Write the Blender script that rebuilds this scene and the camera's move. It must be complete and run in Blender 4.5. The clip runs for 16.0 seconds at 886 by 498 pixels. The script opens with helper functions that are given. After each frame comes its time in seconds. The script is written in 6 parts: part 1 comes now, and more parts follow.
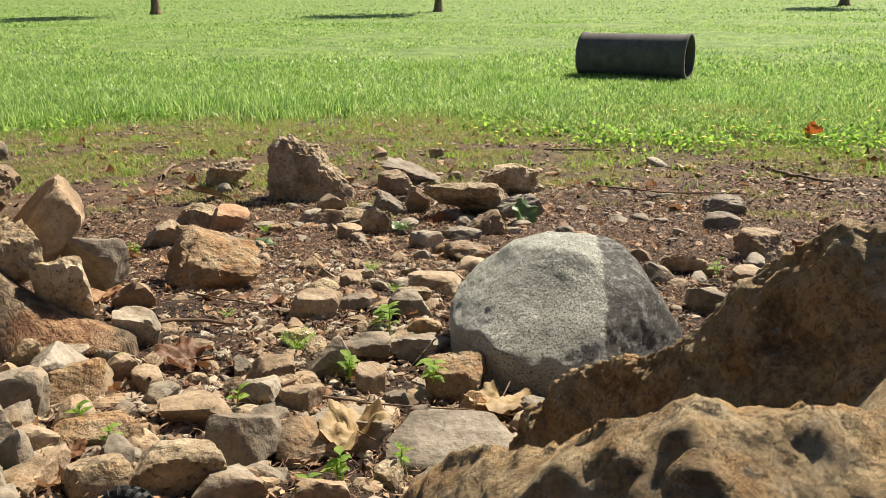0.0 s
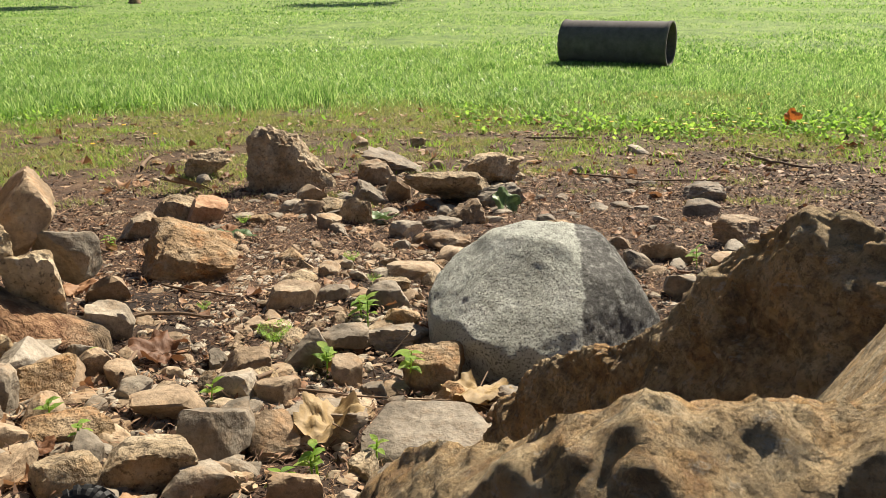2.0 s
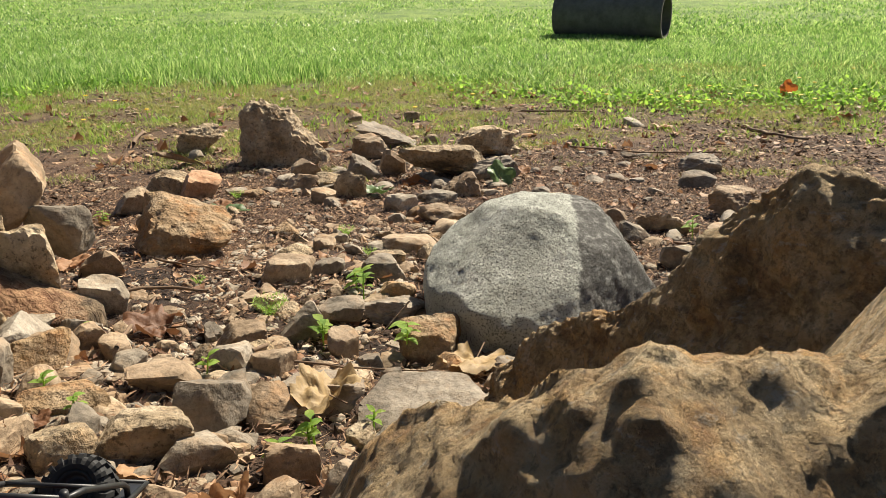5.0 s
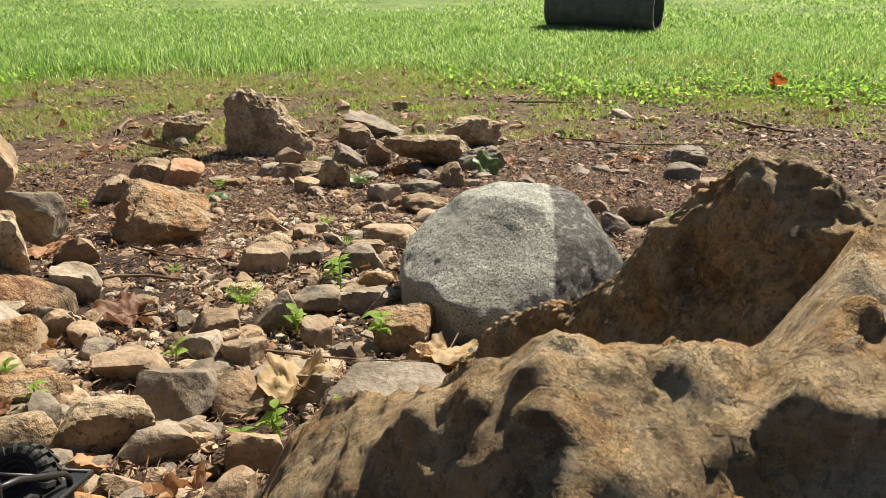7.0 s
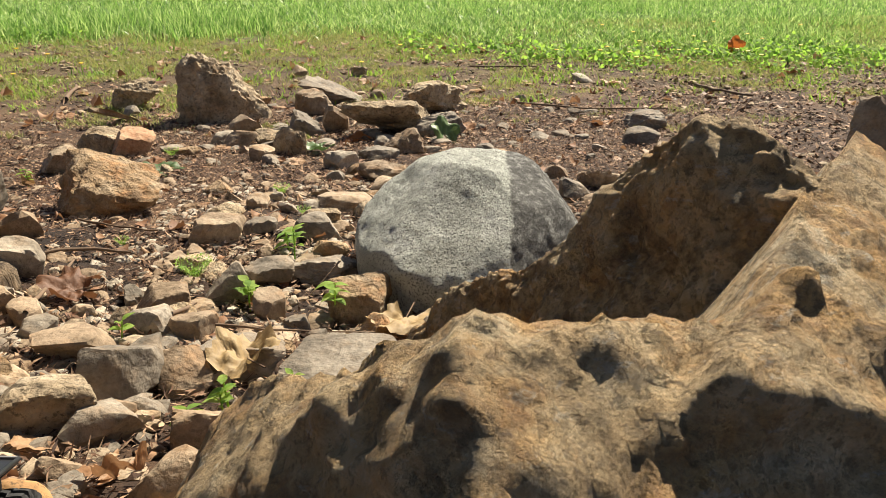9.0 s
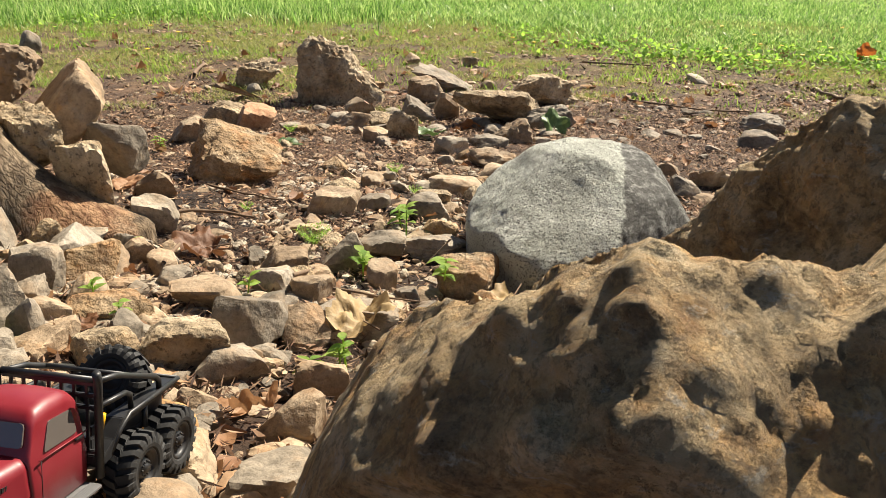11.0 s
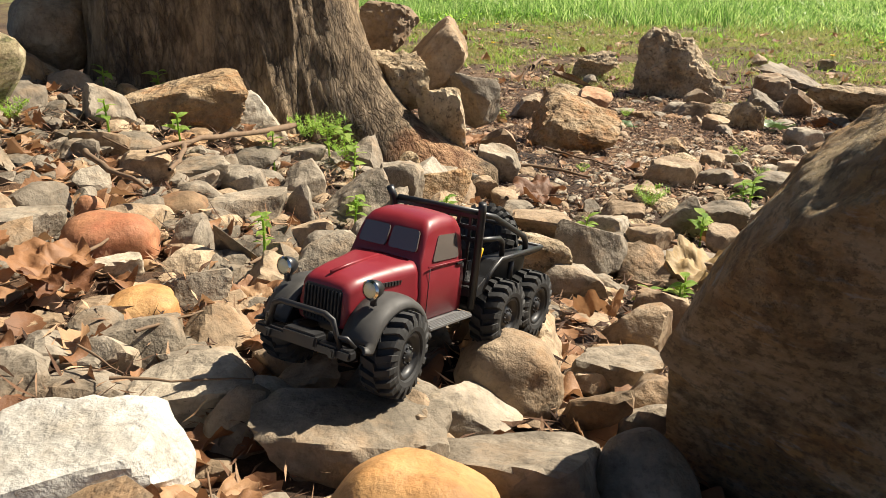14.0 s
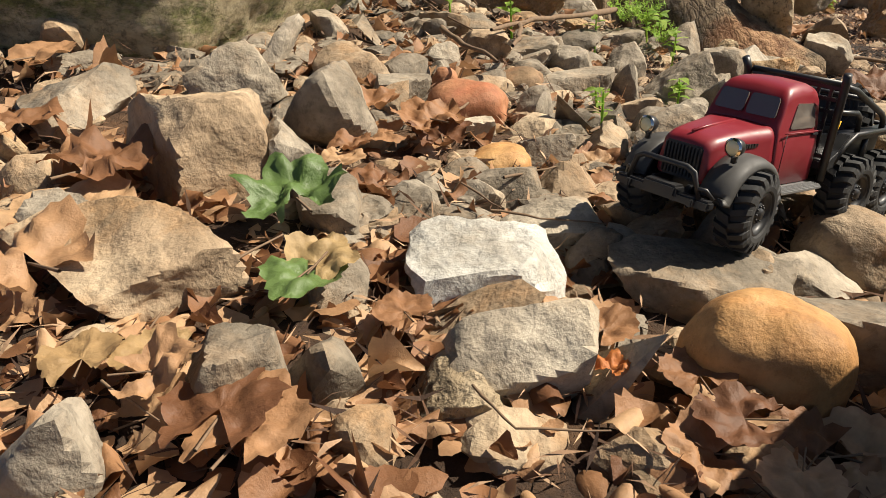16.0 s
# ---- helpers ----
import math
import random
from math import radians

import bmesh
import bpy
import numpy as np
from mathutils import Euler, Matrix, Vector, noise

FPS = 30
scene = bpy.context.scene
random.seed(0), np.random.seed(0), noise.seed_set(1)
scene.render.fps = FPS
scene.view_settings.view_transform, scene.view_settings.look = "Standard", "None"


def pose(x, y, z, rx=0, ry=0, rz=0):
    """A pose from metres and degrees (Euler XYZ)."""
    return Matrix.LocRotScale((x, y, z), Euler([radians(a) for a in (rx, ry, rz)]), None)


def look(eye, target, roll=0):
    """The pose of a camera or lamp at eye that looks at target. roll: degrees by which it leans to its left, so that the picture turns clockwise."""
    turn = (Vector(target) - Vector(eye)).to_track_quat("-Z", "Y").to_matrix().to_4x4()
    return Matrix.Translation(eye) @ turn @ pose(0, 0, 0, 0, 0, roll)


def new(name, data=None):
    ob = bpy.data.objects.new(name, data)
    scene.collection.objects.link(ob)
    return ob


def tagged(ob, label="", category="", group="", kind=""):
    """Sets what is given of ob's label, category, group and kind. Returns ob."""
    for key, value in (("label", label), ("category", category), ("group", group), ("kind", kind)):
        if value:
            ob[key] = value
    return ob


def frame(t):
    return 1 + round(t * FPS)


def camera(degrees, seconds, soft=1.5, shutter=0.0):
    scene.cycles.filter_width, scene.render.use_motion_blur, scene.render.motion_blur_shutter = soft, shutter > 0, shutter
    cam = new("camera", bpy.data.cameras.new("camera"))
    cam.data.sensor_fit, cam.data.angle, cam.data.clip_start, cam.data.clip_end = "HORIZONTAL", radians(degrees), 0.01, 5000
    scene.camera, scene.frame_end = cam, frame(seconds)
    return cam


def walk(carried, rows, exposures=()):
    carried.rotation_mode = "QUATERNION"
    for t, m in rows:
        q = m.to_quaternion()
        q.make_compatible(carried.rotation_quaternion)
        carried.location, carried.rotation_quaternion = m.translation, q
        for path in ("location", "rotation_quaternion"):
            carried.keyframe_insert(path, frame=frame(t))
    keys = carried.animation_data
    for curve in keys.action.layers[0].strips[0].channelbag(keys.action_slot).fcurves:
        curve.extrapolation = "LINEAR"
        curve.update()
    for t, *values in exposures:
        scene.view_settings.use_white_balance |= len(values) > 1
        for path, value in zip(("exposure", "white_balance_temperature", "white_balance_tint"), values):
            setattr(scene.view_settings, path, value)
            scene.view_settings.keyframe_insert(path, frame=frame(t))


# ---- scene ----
cam = camera(59.3, 16.0, soft=0.55)
PATH = [
    (0, (0.018, 0.014, 0.57), (-0.012, 1.917, -0.044), -0.4),
    (0.5, (0.023, 0.02, 0.566), (0.001, 1.919, -0.061), -0.6),
    (1, (0.025, 0.021, 0.566), (0.013, 1.917, -0.071), -0.6),
    (1.5, (0.031, 0.021, 0.568), (0.027, 1.917, -0.071), -0.6),
    (2, (0.036, 0.025, 0.568), (0.044, 1.92, -0.073), -0.6),
    (2.5, (0.033, 0.026, 0.567), (0.047, 1.918, -0.082), -1.0),
    (3, (0.039, 0.031, 0.566), (0.062, 1.918, -0.096), -1.3),
    (3.5, (0.037, 0.032, 0.561), (0.063, 1.914, -0.116), -1.1),
    (4, (0.034, 0.031, 0.556), (0.056, 1.908, -0.134), -1.0),
    (6.5, (0.041, 0.032, 0.554), (0.069, 1.903, -0.153), -0.6),
    (7, (0.072, 0.04, 0.548), (0.109, 1.905, -0.172), -0.3),
    (7.5, (0.102, 0.059, 0.552), (0.19, 1.914, -0.191), -0.7),
    (8, (0.106, 0.064, 0.547), (0.232, 1.902, -0.23), -0.3),
    (8.2, (0.103, 0.064, 0.546), (0.233, 1.898, -0.241), -0.2),
    (10.3, (0.076, 0.05, 0.533), (0.131, 1.88, -0.271), 1.1),
    (10.5, (0.07, 0.04, 0.532), (0.092, 1.871, -0.274), 1.2),
    (11, (0.055, 0.016, 0.531), (-0.055, 1.84, -0.283), 1.2),
    (11.5, (0.045, -0.018, 0.519), (-0.245, 1.788, -0.289), 1.2),
    (12, (0.022, -0.021, 0.443), (-0.453, 1.752, -0.351), 1.9),
    (12.5, (0.001, -0.007, 0.404), (-0.596, 1.728, -0.39), 1.3),
    (13, (0.002, -0.015, 0.403), (-0.671, 1.704, -0.365), 0.5),
    (13.5, (0.003, -0.018, 0.404), (-0.729, 1.684, -0.348), 0.0),
    (14, (0.002, -0.034, 0.404), (-0.845, 1.604, -0.373), -0.9),
    (14.5, (-0.007, -0.058, 0.391), (-0.958, 1.481, -0.461), -3.0),
    (15, (-0.015, -0.079, 0.4), (-1.048, 1.379, -0.499), -4.7),
    (15.5, (-0.012, -0.094, 0.404), (-1.168, 1.255, -0.514), -5.3),
    (16, (-0.005, -0.138, 0.403), (-1.338, 0.997, -0.564), -5.9),
]
walk(cam, [(t, look(eye, target, roll)) for t, eye, target, roll in PATH],
     [(0.0, 0.94), (6.5, 0.96), (8.0, 0.99), (10.5, 1.15), (13.0, 1.27), (14.5, 1.00), (16.0, 0.86)])

# ---- light ----
SUN_AZ, SUN_EL = 36.0, 44.0          # degrees clockwise from +y, degrees above the horizon
world = bpy.data.worlds.new("sky")
scene.world = world
world.use_nodes = True
wn = world.node_tree.nodes
sky = wn.new("ShaderNodeTexSky")
sky.sky_type, sky.sun_disc = "NISHITA", False
sky.sun_elevation, sky.sun_rotation = radians(SUN_EL), radians(SUN_AZ)
sky.dust_density, sky.air_density = 1.0, 0.7
world.node_tree.links.new(sky.outputs[0], wn["Background"].inputs[0])
wn["Background"].inputs[1].default_value = 0.05
sun_data = bpy.data.lights.new("sun", "SUN")
sun_data.energy, sun_data.angle, sun_data.color = 5.0, radians(0.6), (1.0, 0.90, 0.74)
sun_dir = Vector((math.sin(radians(SUN_AZ)) * math.cos(radians(SUN_EL)), math.cos(radians(SUN_AZ)) * math.cos(radians(SUN_EL)), math.sin(radians(SUN_EL))))
sun = new("sun", sun_data)
sun.matrix_world = look(sun_dir * 40, (0, 0, 0))


# ---- materials ----
class Nodes:
    """A short way to write node materials."""

    def __init__(self, name, roughness=0.8):
        self.mat = bpy.data.materials.new(name)
        self.mat.use_nodes = True
        self.tree = self.mat.node_tree
        self.bsdf = self.tree.nodes["Principled BSDF"]
        self.bsdf.inputs["Roughness"].default_value = roughness

    def add(self, kind, **values):
        n = self.tree.nodes.new(kind)
        for k, v in values.items():
            n.inputs[k.replace("_", " ")].default_value = v
        return n

    def link(self, a, b):
        self.tree.links.new(a, b)

    def coords(self, spread=True):
        """Object coordinates, shifted by the object's own random number."""
        tc = self.add("ShaderNodeTexCoord")
        if not spread:
            return tc.outputs["Object"]
        info = self.add("ShaderNodeObjectInfo")
        v = self.add("ShaderNodeVectorMath")
        v.operation = "MULTIPLY_ADD"
        self.link(info.outputs["Random"], v.inputs[0])
        v.inputs[1].default_value = (13.0, 7.0, 29.0)
        self.link(tc.outputs["Object"], v.inputs[2])
        return v.outputs[0]

    def noise(self, co, scale, detail=4.0, rough=0.6):
        n = self.add("ShaderNodeTexNoise", Scale=scale, Detail=detail, Roughness=rough)
        self.link(co, n.inputs["Vector"])
        return n.outputs["Fac"]

    def ramp(self, fac, *stops):
        r = self.add("ShaderNodeValToRGB")
        el = r.color_ramp.elements
        while len(el) < len(stops):
            el.new(0.5)
        for e, (p, c) in zip(el, stops):
            e.position, e.color = p, (*c, 1) if len(c) == 3 else c
        self.link(fac, r.inputs[0])
        return r.outputs[0]

    def mix(self, fac, a, b, mode="MIX"):
        m = self.tree.nodes.new("ShaderNodeMix")
        m.data_type, m.blend_type = "RGBA", mode
        for v, i in ((fac, 0), (a, 6), (b, 7)):
            if isinstance(v, (int, float)):
                m.inputs[i].default_value = v
            elif isinstance(v, tuple):
                m.inputs[i].default_value = (*v, 1)
            else:
                self.link(v, m.inputs[i])
        return m.outputs[2]

    def bump(self, fac, strength, distance, normal=None):
        b = self.add("ShaderNodeBump", Strength=strength, Distance=distance)
        self.link(fac, b.inputs["Height"])
        if normal is not None:
            self.link(normal, b.inputs["Normal"])
        self.link(b.outputs[0], self.bsdf.inputs["Normal"])
        return b.outputs[0]

    def colour(self, socket):
        self.link(socket, self.bsdf.inputs["Base Color"])


def grey(v):
    return (v, v, v)


def stone(name, low, mid, high, stain, fine=260.0, pits=0.35, amount=0.5, rough=0.85, vary=0.42, cracked=True, crag=0.008):
    """Weathered stone: three tones in patches, rusty stains, dark pits, grain."""
    n = Nodes(name, rough)
    co = n.coords()
    big = n.noise(co, 9.0, 5.0, 0.65)
    col = n.ramp(big, (0.36, low), (0.50, mid), (0.64, high))
    st = n.ramp(n.noise(co, 16.0, 6.0, 0.7), (0.50, grey(0.0)), (0.66, grey(1.0)))
    m = n.add("ShaderNodeMath")
    m.operation = "MULTIPLY"
    n.link(st, m.inputs[0])
    m.inputs[1].default_value = amount
    col = n.mix(m.outputs[0], col, stain)
    grain = n.noise(co, fine, 3.0, 0.7)
    col = n.mix(0.55, col, n.ramp(n.noise(co, 60.0, 6.0, 0.7), (0.34, grey(0.52)), (0.66, grey(1.22))), "MULTIPLY")
    pit = n.ramp(n.noise(co, fine * 0.35, 4.0, 0.75), (0.36, grey(0.25)), (0.46, grey(1.0)))
    col = n.mix(pits, col, pit, "MULTIPLY")
    info = n.add("ShaderNodeObjectInfo")
    col = n.mix(vary, col, n.ramp(info.outputs["Random"], (0.0, (0.42, 0.38, 0.33)), (0.4, (0.80, 0.76, 0.71)), (1.0, (1.22, 1.16, 1.06))), "MULTIPLY")
    n.colour(col)
    vein = n.noise(co, 7.0, 2.5, 0.5)
    seam = n.add("ShaderNodeMath")
    seam.operation = "SUBTRACT"
    n.link(vein, seam.inputs[0])
    seam.inputs[1].default_value = 0.5
    ab = n.add("ShaderNodeMath")
    ab.operation = "ABSOLUTE"
    n.link(seam.outputs[0], ab.inputs[0])
    crack = n.ramp(ab.outputs[0], (0.0, grey(0.45)), (0.006, grey(1.0)))
    if cracked:
        col = n.mix(0.3, col, crack, "MULTIPLY")
    n.colour(col)
    broad = n.bump(n.noise(co, 13.0, 3.0, 0.5), 0.6, 0.02 if cracked else 0.003)
    b = n.bump(n.noise(co, 34.0, 8.0, 0.58), 1.0, crag if cracked else 0.004, broad)
    if cracked:
        b = n.bump(crack, 0.15, 0.002, b)
    n.bump(grain, 0.3, 0.0015, b)
    return n.mat


STONE = {
    "grey": stone("stone_grey", (0.145, 0.122, 0.09), (0.255, 0.216, 0.164), (0.38, 0.333, 0.262), (0.33, 0.225, 0.13)),
    "tan": stone("stone_tan", (0.21, 0.15, 0.09), (0.345, 0.255, 0.165), (0.46, 0.365, 0.25), (0.38, 0.21, 0.085)),
    "ochre": stone("stone_ochre", (0.24, 0.15, 0.075), (0.40, 0.27, 0.14), (0.50, 0.38, 0.24), (0.50, 0.23, 0.07), amount=0.6, crag=0.030),
    "brown": stone("stone_brown", (0.22, 0.165, 0.10), (0.43, 0.335, 0.21), (0.58, 0.48, 0.335), (0.50, 0.30, 0.13), pits=0.8, crag=0.026),
    "rust": stone("stone_rust", (0.46, 0.25, 0.13), (0.58, 0.36, 0.21), (0.64, 0.44, 0.28), (0.45, 0.17, 0.06)),
    "pale": stone("stone_pale", (0.25, 0.215, 0.165), (0.37, 0.32, 0.25), (0.48, 0.43, 0.35), (0.48, 0.34, 0.18), amount=0.35),
    # the glare of full sun on this stone is put into its base colour
    "sunwhite": stone("stone_sun_whitened", (0.30, 0.27, 0.22), (0.50, 0.48, 0.43), (0.64, 0.63, 0.59), (0.60, 0.50, 0.36), amount=0.15, vary=0.0),
    "amber": stone("stone_amber", (0.36, 0.175, 0.055), (0.45, 0.24, 0.085), (0.52, 0.31, 0.125), (0.38, 0.15, 0.04), fine=420, pits=0.25, amount=0.5, rough=0.7, vary=0.1, cracked=False),
    "red": stone("stone_red", (0.30, 0.12, 0.055), (0.40, 0.18, 0.085), (0.47, 0.25, 0.14), (0.42, 0.11, 0.05), fine=420, pits=0.2, rough=0.75, vary=0.1, cracked=False),
    "gold": stone("stone_gold", (0.22, 0.115, 0.04), (0.36, 0.20, 0.075), (0.46, 0.28, 0.12), (0.20, 0.09, 0.03), fine=420, pits=0.9, vary=0.0, cracked=False),
    "umber": stone("stone_umber", (0.16, 0.10, 0.055), (0.25, 0.165, 0.09), (0.33, 0.23, 0.13), (0.3, 0.13, 0.05), vary=0.1, cracked=False),
}


def boulder_stone():
    """The weathered boulder: grey crust over rusty orange, streaked and pitted."""
    n = Nodes("stone_boulder", 0.9)
    co = n.coords(False)
    mp = n.add("ShaderNodeMapping")
    mp.inputs["Scale"].default_value = (1.0, 1.4, 2.6)
    mp.inputs["Rotation"].default_value = (0.3, 0.5, 0.2)
    n.link(co, mp.inputs["Vector"])
    streak = n.noise(mp.outputs[0], 12.0, 9.0, 0.70)
    col = n.ramp(streak, (0.36, (0.34, 0.225, 0.115)), (0.46, (0.54, 0.385, 0.205)), (0.55, (0.66, 0.495, 0.285)), (0.66, (0.74, 0.61, 0.41)))
    rust = n.ramp(n.noise(co, 11.0, 8.0, 0.70), (0.48, grey(0.0)), (0.58, grey(0.70)))
    col = n.mix(rust, col, n.ramp(n.noise(co, 70.0, 6.0, 0.7), (0.38, (0.44, 0.22, 0.075)), (0.6, (0.74, 0.44, 0.16))))
    pale = n.ramp(n.noise(mp.outputs[0], 40.0, 7.0, 0.70), (0.58, grey(0.0)), (0.66, grey(0.75)))
    col = n.mix(pale, col, (0.62, 0.56, 0.45))
    dirt = n.ramp(n.noise(co, 24.0, 10.0, 0.74), (0.38, grey(0.25)), (0.50, grey(1.0)))
    col = n.mix(0.62, col, dirt, "MULTIPLY")
    pit = n.ramp(n.noise(co, 150.0, 6.0, 0.70), (0.40, grey(0.10)), (0.50, grey(1.0)))
    col = n.mix(0.45, col, pit, "MULTIPLY")
    n.colour(col)
    b = n.bump(n.noise(co, 42.0, 4.0, 0.6), 0.9, 0.014)
    b = n.bump(n.noise(co, 110.0, 9.0, 0.76), 1.0, 0.016, b)
    n.bump(pit, 1.0, 0.005, b)
    return n.mat


def white_stone():
    n = Nodes("stone_speckled_white", 0.85)
    co = n.coords(False)
    col = n.ramp(n.noise(co, 8.0, 6.0, 0.65), (0.36, (0.40, 0.405, 0.34)), (0.5, (0.53, 0.54, 0.465)), (0.64, (0.66, 0.665, 0.59)))
    sp = n.ramp(n.noise(co, 230.0, 5.0, 0.72), (0.39, grey(0.08)), (0.47, grey(1.0)))
    col = n.mix(0.85, col, sp, "MULTIPLY")
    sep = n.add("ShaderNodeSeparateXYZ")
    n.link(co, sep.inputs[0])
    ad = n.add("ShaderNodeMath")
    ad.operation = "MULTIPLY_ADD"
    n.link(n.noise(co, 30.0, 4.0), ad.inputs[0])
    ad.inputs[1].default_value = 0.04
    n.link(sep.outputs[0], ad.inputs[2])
    # beyond a near-straight line the right side is a darker mottled grey
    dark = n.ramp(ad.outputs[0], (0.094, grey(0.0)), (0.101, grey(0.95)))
    side_mottle = n.ramp(n.noise(co, 45.0, 7.0, 0.72), (0.50, (0.085, 0.08, 0.07)), (0.64, (0.34, 0.335, 0.30)))
    col = n.mix(dark, col, side_mottle)
    n.colour(col)
    b = n.bump(n.noise(co, 26.0, 9.0, 0.72), 0.9, 0.03)
    n.bump(sp, 0.8, 0.004, b)
    return n.mat


def moss_stone():
    n = Nodes("stone_mossy", 0.95)
    co = n.coords(False)
    mp = n.add("ShaderNodeMapping")
    mp.inputs["Scale"].default_value = (1.0, 1.0, 2.4)
    n.link(co, mp.inputs["Vector"])
    col = n.ramp(n.noise(mp.outputs[0], 6.0, 9.0, 0.72), (0.34, (0.15, 0.115, 0.06)), (0.5, (0.36, 0.295, 0.175)), (0.66, (0.56, 0.47, 0.31)))
    moss = n.ramp(n.noise(mp.outputs[0], 8.0, 10.0, 0.76), (0.46, grey(0.0)), (0.56, grey(0.92)))
    col = n.mix(moss, col, n.ramp(n.noise(co, 60.0, 6.0, 0.7), (0.36, (0.045, 0.05, 0.014)), (0.62, (0.19, 0.20, 0.06))))
    pit = n.ramp(n.noise(co, 90.0, 7.0, 0.75), (0.36, grey(0.25)), (0.5, grey(1.1)))
    col = n.mix(0.55, col, pit, "MULTIPLY")
    n.colour(col)
    b = n.bump(n.noise(co, 40.0, 9.0, 0.72), 0.8, 0.012)
    n.bump(pit, 0.6, 0.004, b)
    return n.mat


def soil():
    """Red-brown crumbly soil with chips and pale grit, turning to lawn soil under the grass."""
    n = Nodes("soil", 0.95)
    co = n.coords(False)
    col = n.ramp(n.noise(co, 3.0, 8.0, 0.65), (0.36, (0.018, 0.009, 0.004)), (0.5, (0.044, 0.022, 0.010)), (0.64, (0.098, 0.050, 0.022)))
    grit = n.ramp(n.noise(co, 130.0, 4.0, 0.75), (0.3, grey(0.45)), (0.6, grey(1.3)))
    col = n.mix(0.7, col, grit, "MULTIPLY")
    sep = n.add("ShaderNodeSeparateXYZ")
    n.link(co, sep.inputs[0])
    edge = n.add("ShaderNodeMath")
    edge.operation = "MULTIPLY_ADD"
    n.link(n.noise(co, 1.1, 6.0, 0.7), edge.inputs[0])
    edge.inputs[1].default_value = 2.6
    n.link(sep.outputs[1], edge.inputs[2])
    mt = n.add("ShaderNodeMapRange", From_Min=3.4, From_Max=5.2)
    n.link(edge.outputs[0], mt.inputs["Value"])
    col = n.mix(mt.outputs[0], col, n.mix(0.6, n.ramp(n.noise(co, 4.0, 9.0, 0.72), (0.36, (0.034, 0.018, 0.009)), (0.5, (0.080, 0.044, 0.022)), (0.64, (0.15, 0.090, 0.048))), grit, "MULTIPLY"))
    mr = n.add("ShaderNodeMapRange", From_Min=5.4, From_Max=7.6)
    n.link(edge.outputs[0], mr.inputs["Value"])
    col = n.mix(mr.outputs[0], col, n.ramp(n.noise(co, 7.0, 7.0, 0.75), (0.38, (0.06, 0.036, 0.016)), (0.5, (0.105, 0.072, 0.03)), (0.62, (0.16, 0.14, 0.042))))
    mg = n.add("ShaderNodeMapRange", From_Min=7.6, From_Max=9.0)
    n.link(edge.outputs[0], mg.inputs["Value"])
    col = n.mix(mg.outputs[0], col, n.ramp(n.noise(co, 2.2, 8.0, 0.75), (0.38, (0.075, 0.13, 0.025)), (0.5, (0.14, 0.22, 0.04)), (0.62, (0.22, 0.30, 0.06))))
    n.colour(col)
    b = n.bump(n.noise(co, 28.0, 8.0, 0.75), 0.8, 0.012)
    n.bump(grit, 0.5, 0.003, b)
    return n.mat


def leafy(name, a, b, c, through_light=0.35, rough=0.5):
    """Thin leaf or blade: varies from piece to piece, lets light through."""
    n = Nodes(name, rough)
    geo = n.add("ShaderNodeNewGeometry")
    info = n.add("ShaderNodeObjectInfo")
    s = n.add("ShaderNodeMath")
    s.operation = "ADD"
    n.link(geo.outputs["Random Per Island"], s.inputs[0])
    n.link(info.outputs["Random"], s.inputs[1])
    fr = n.add("ShaderNodeMath")
    fr.operation = "FRACT"
    n.link(s.outputs[0], fr.inputs[0])
    col = n.ramp(fr.outputs[0], (0.0, a), (0.5, b), (1.0, c))
    col = n.mix(0.5, col, n.ramp(n.noise(n.coords(False), 90.0, 4.0), (0.3, grey(0.6)), (0.7, grey(1.25))), "MULTIPLY")
    n.colour(col)
    n.bump(n.noise(n.coords(False), 130.0, 5.0, 0.7), 0.5, 0.003)
    tr = n.add("ShaderNodeBsdfTranslucent")
    n.link(col, tr.inputs[0])
    mx = n.add("ShaderNodeMixShader")
    mx.inputs[0].default_value = through_light
    n.link(n.bsdf.outputs[0], mx.inputs[1])
    n.link(tr.outputs[0], mx.inputs[2])
    n.link(mx.outputs[0], n.tree.nodes["Material Output"].inputs[0])
    return n.mat


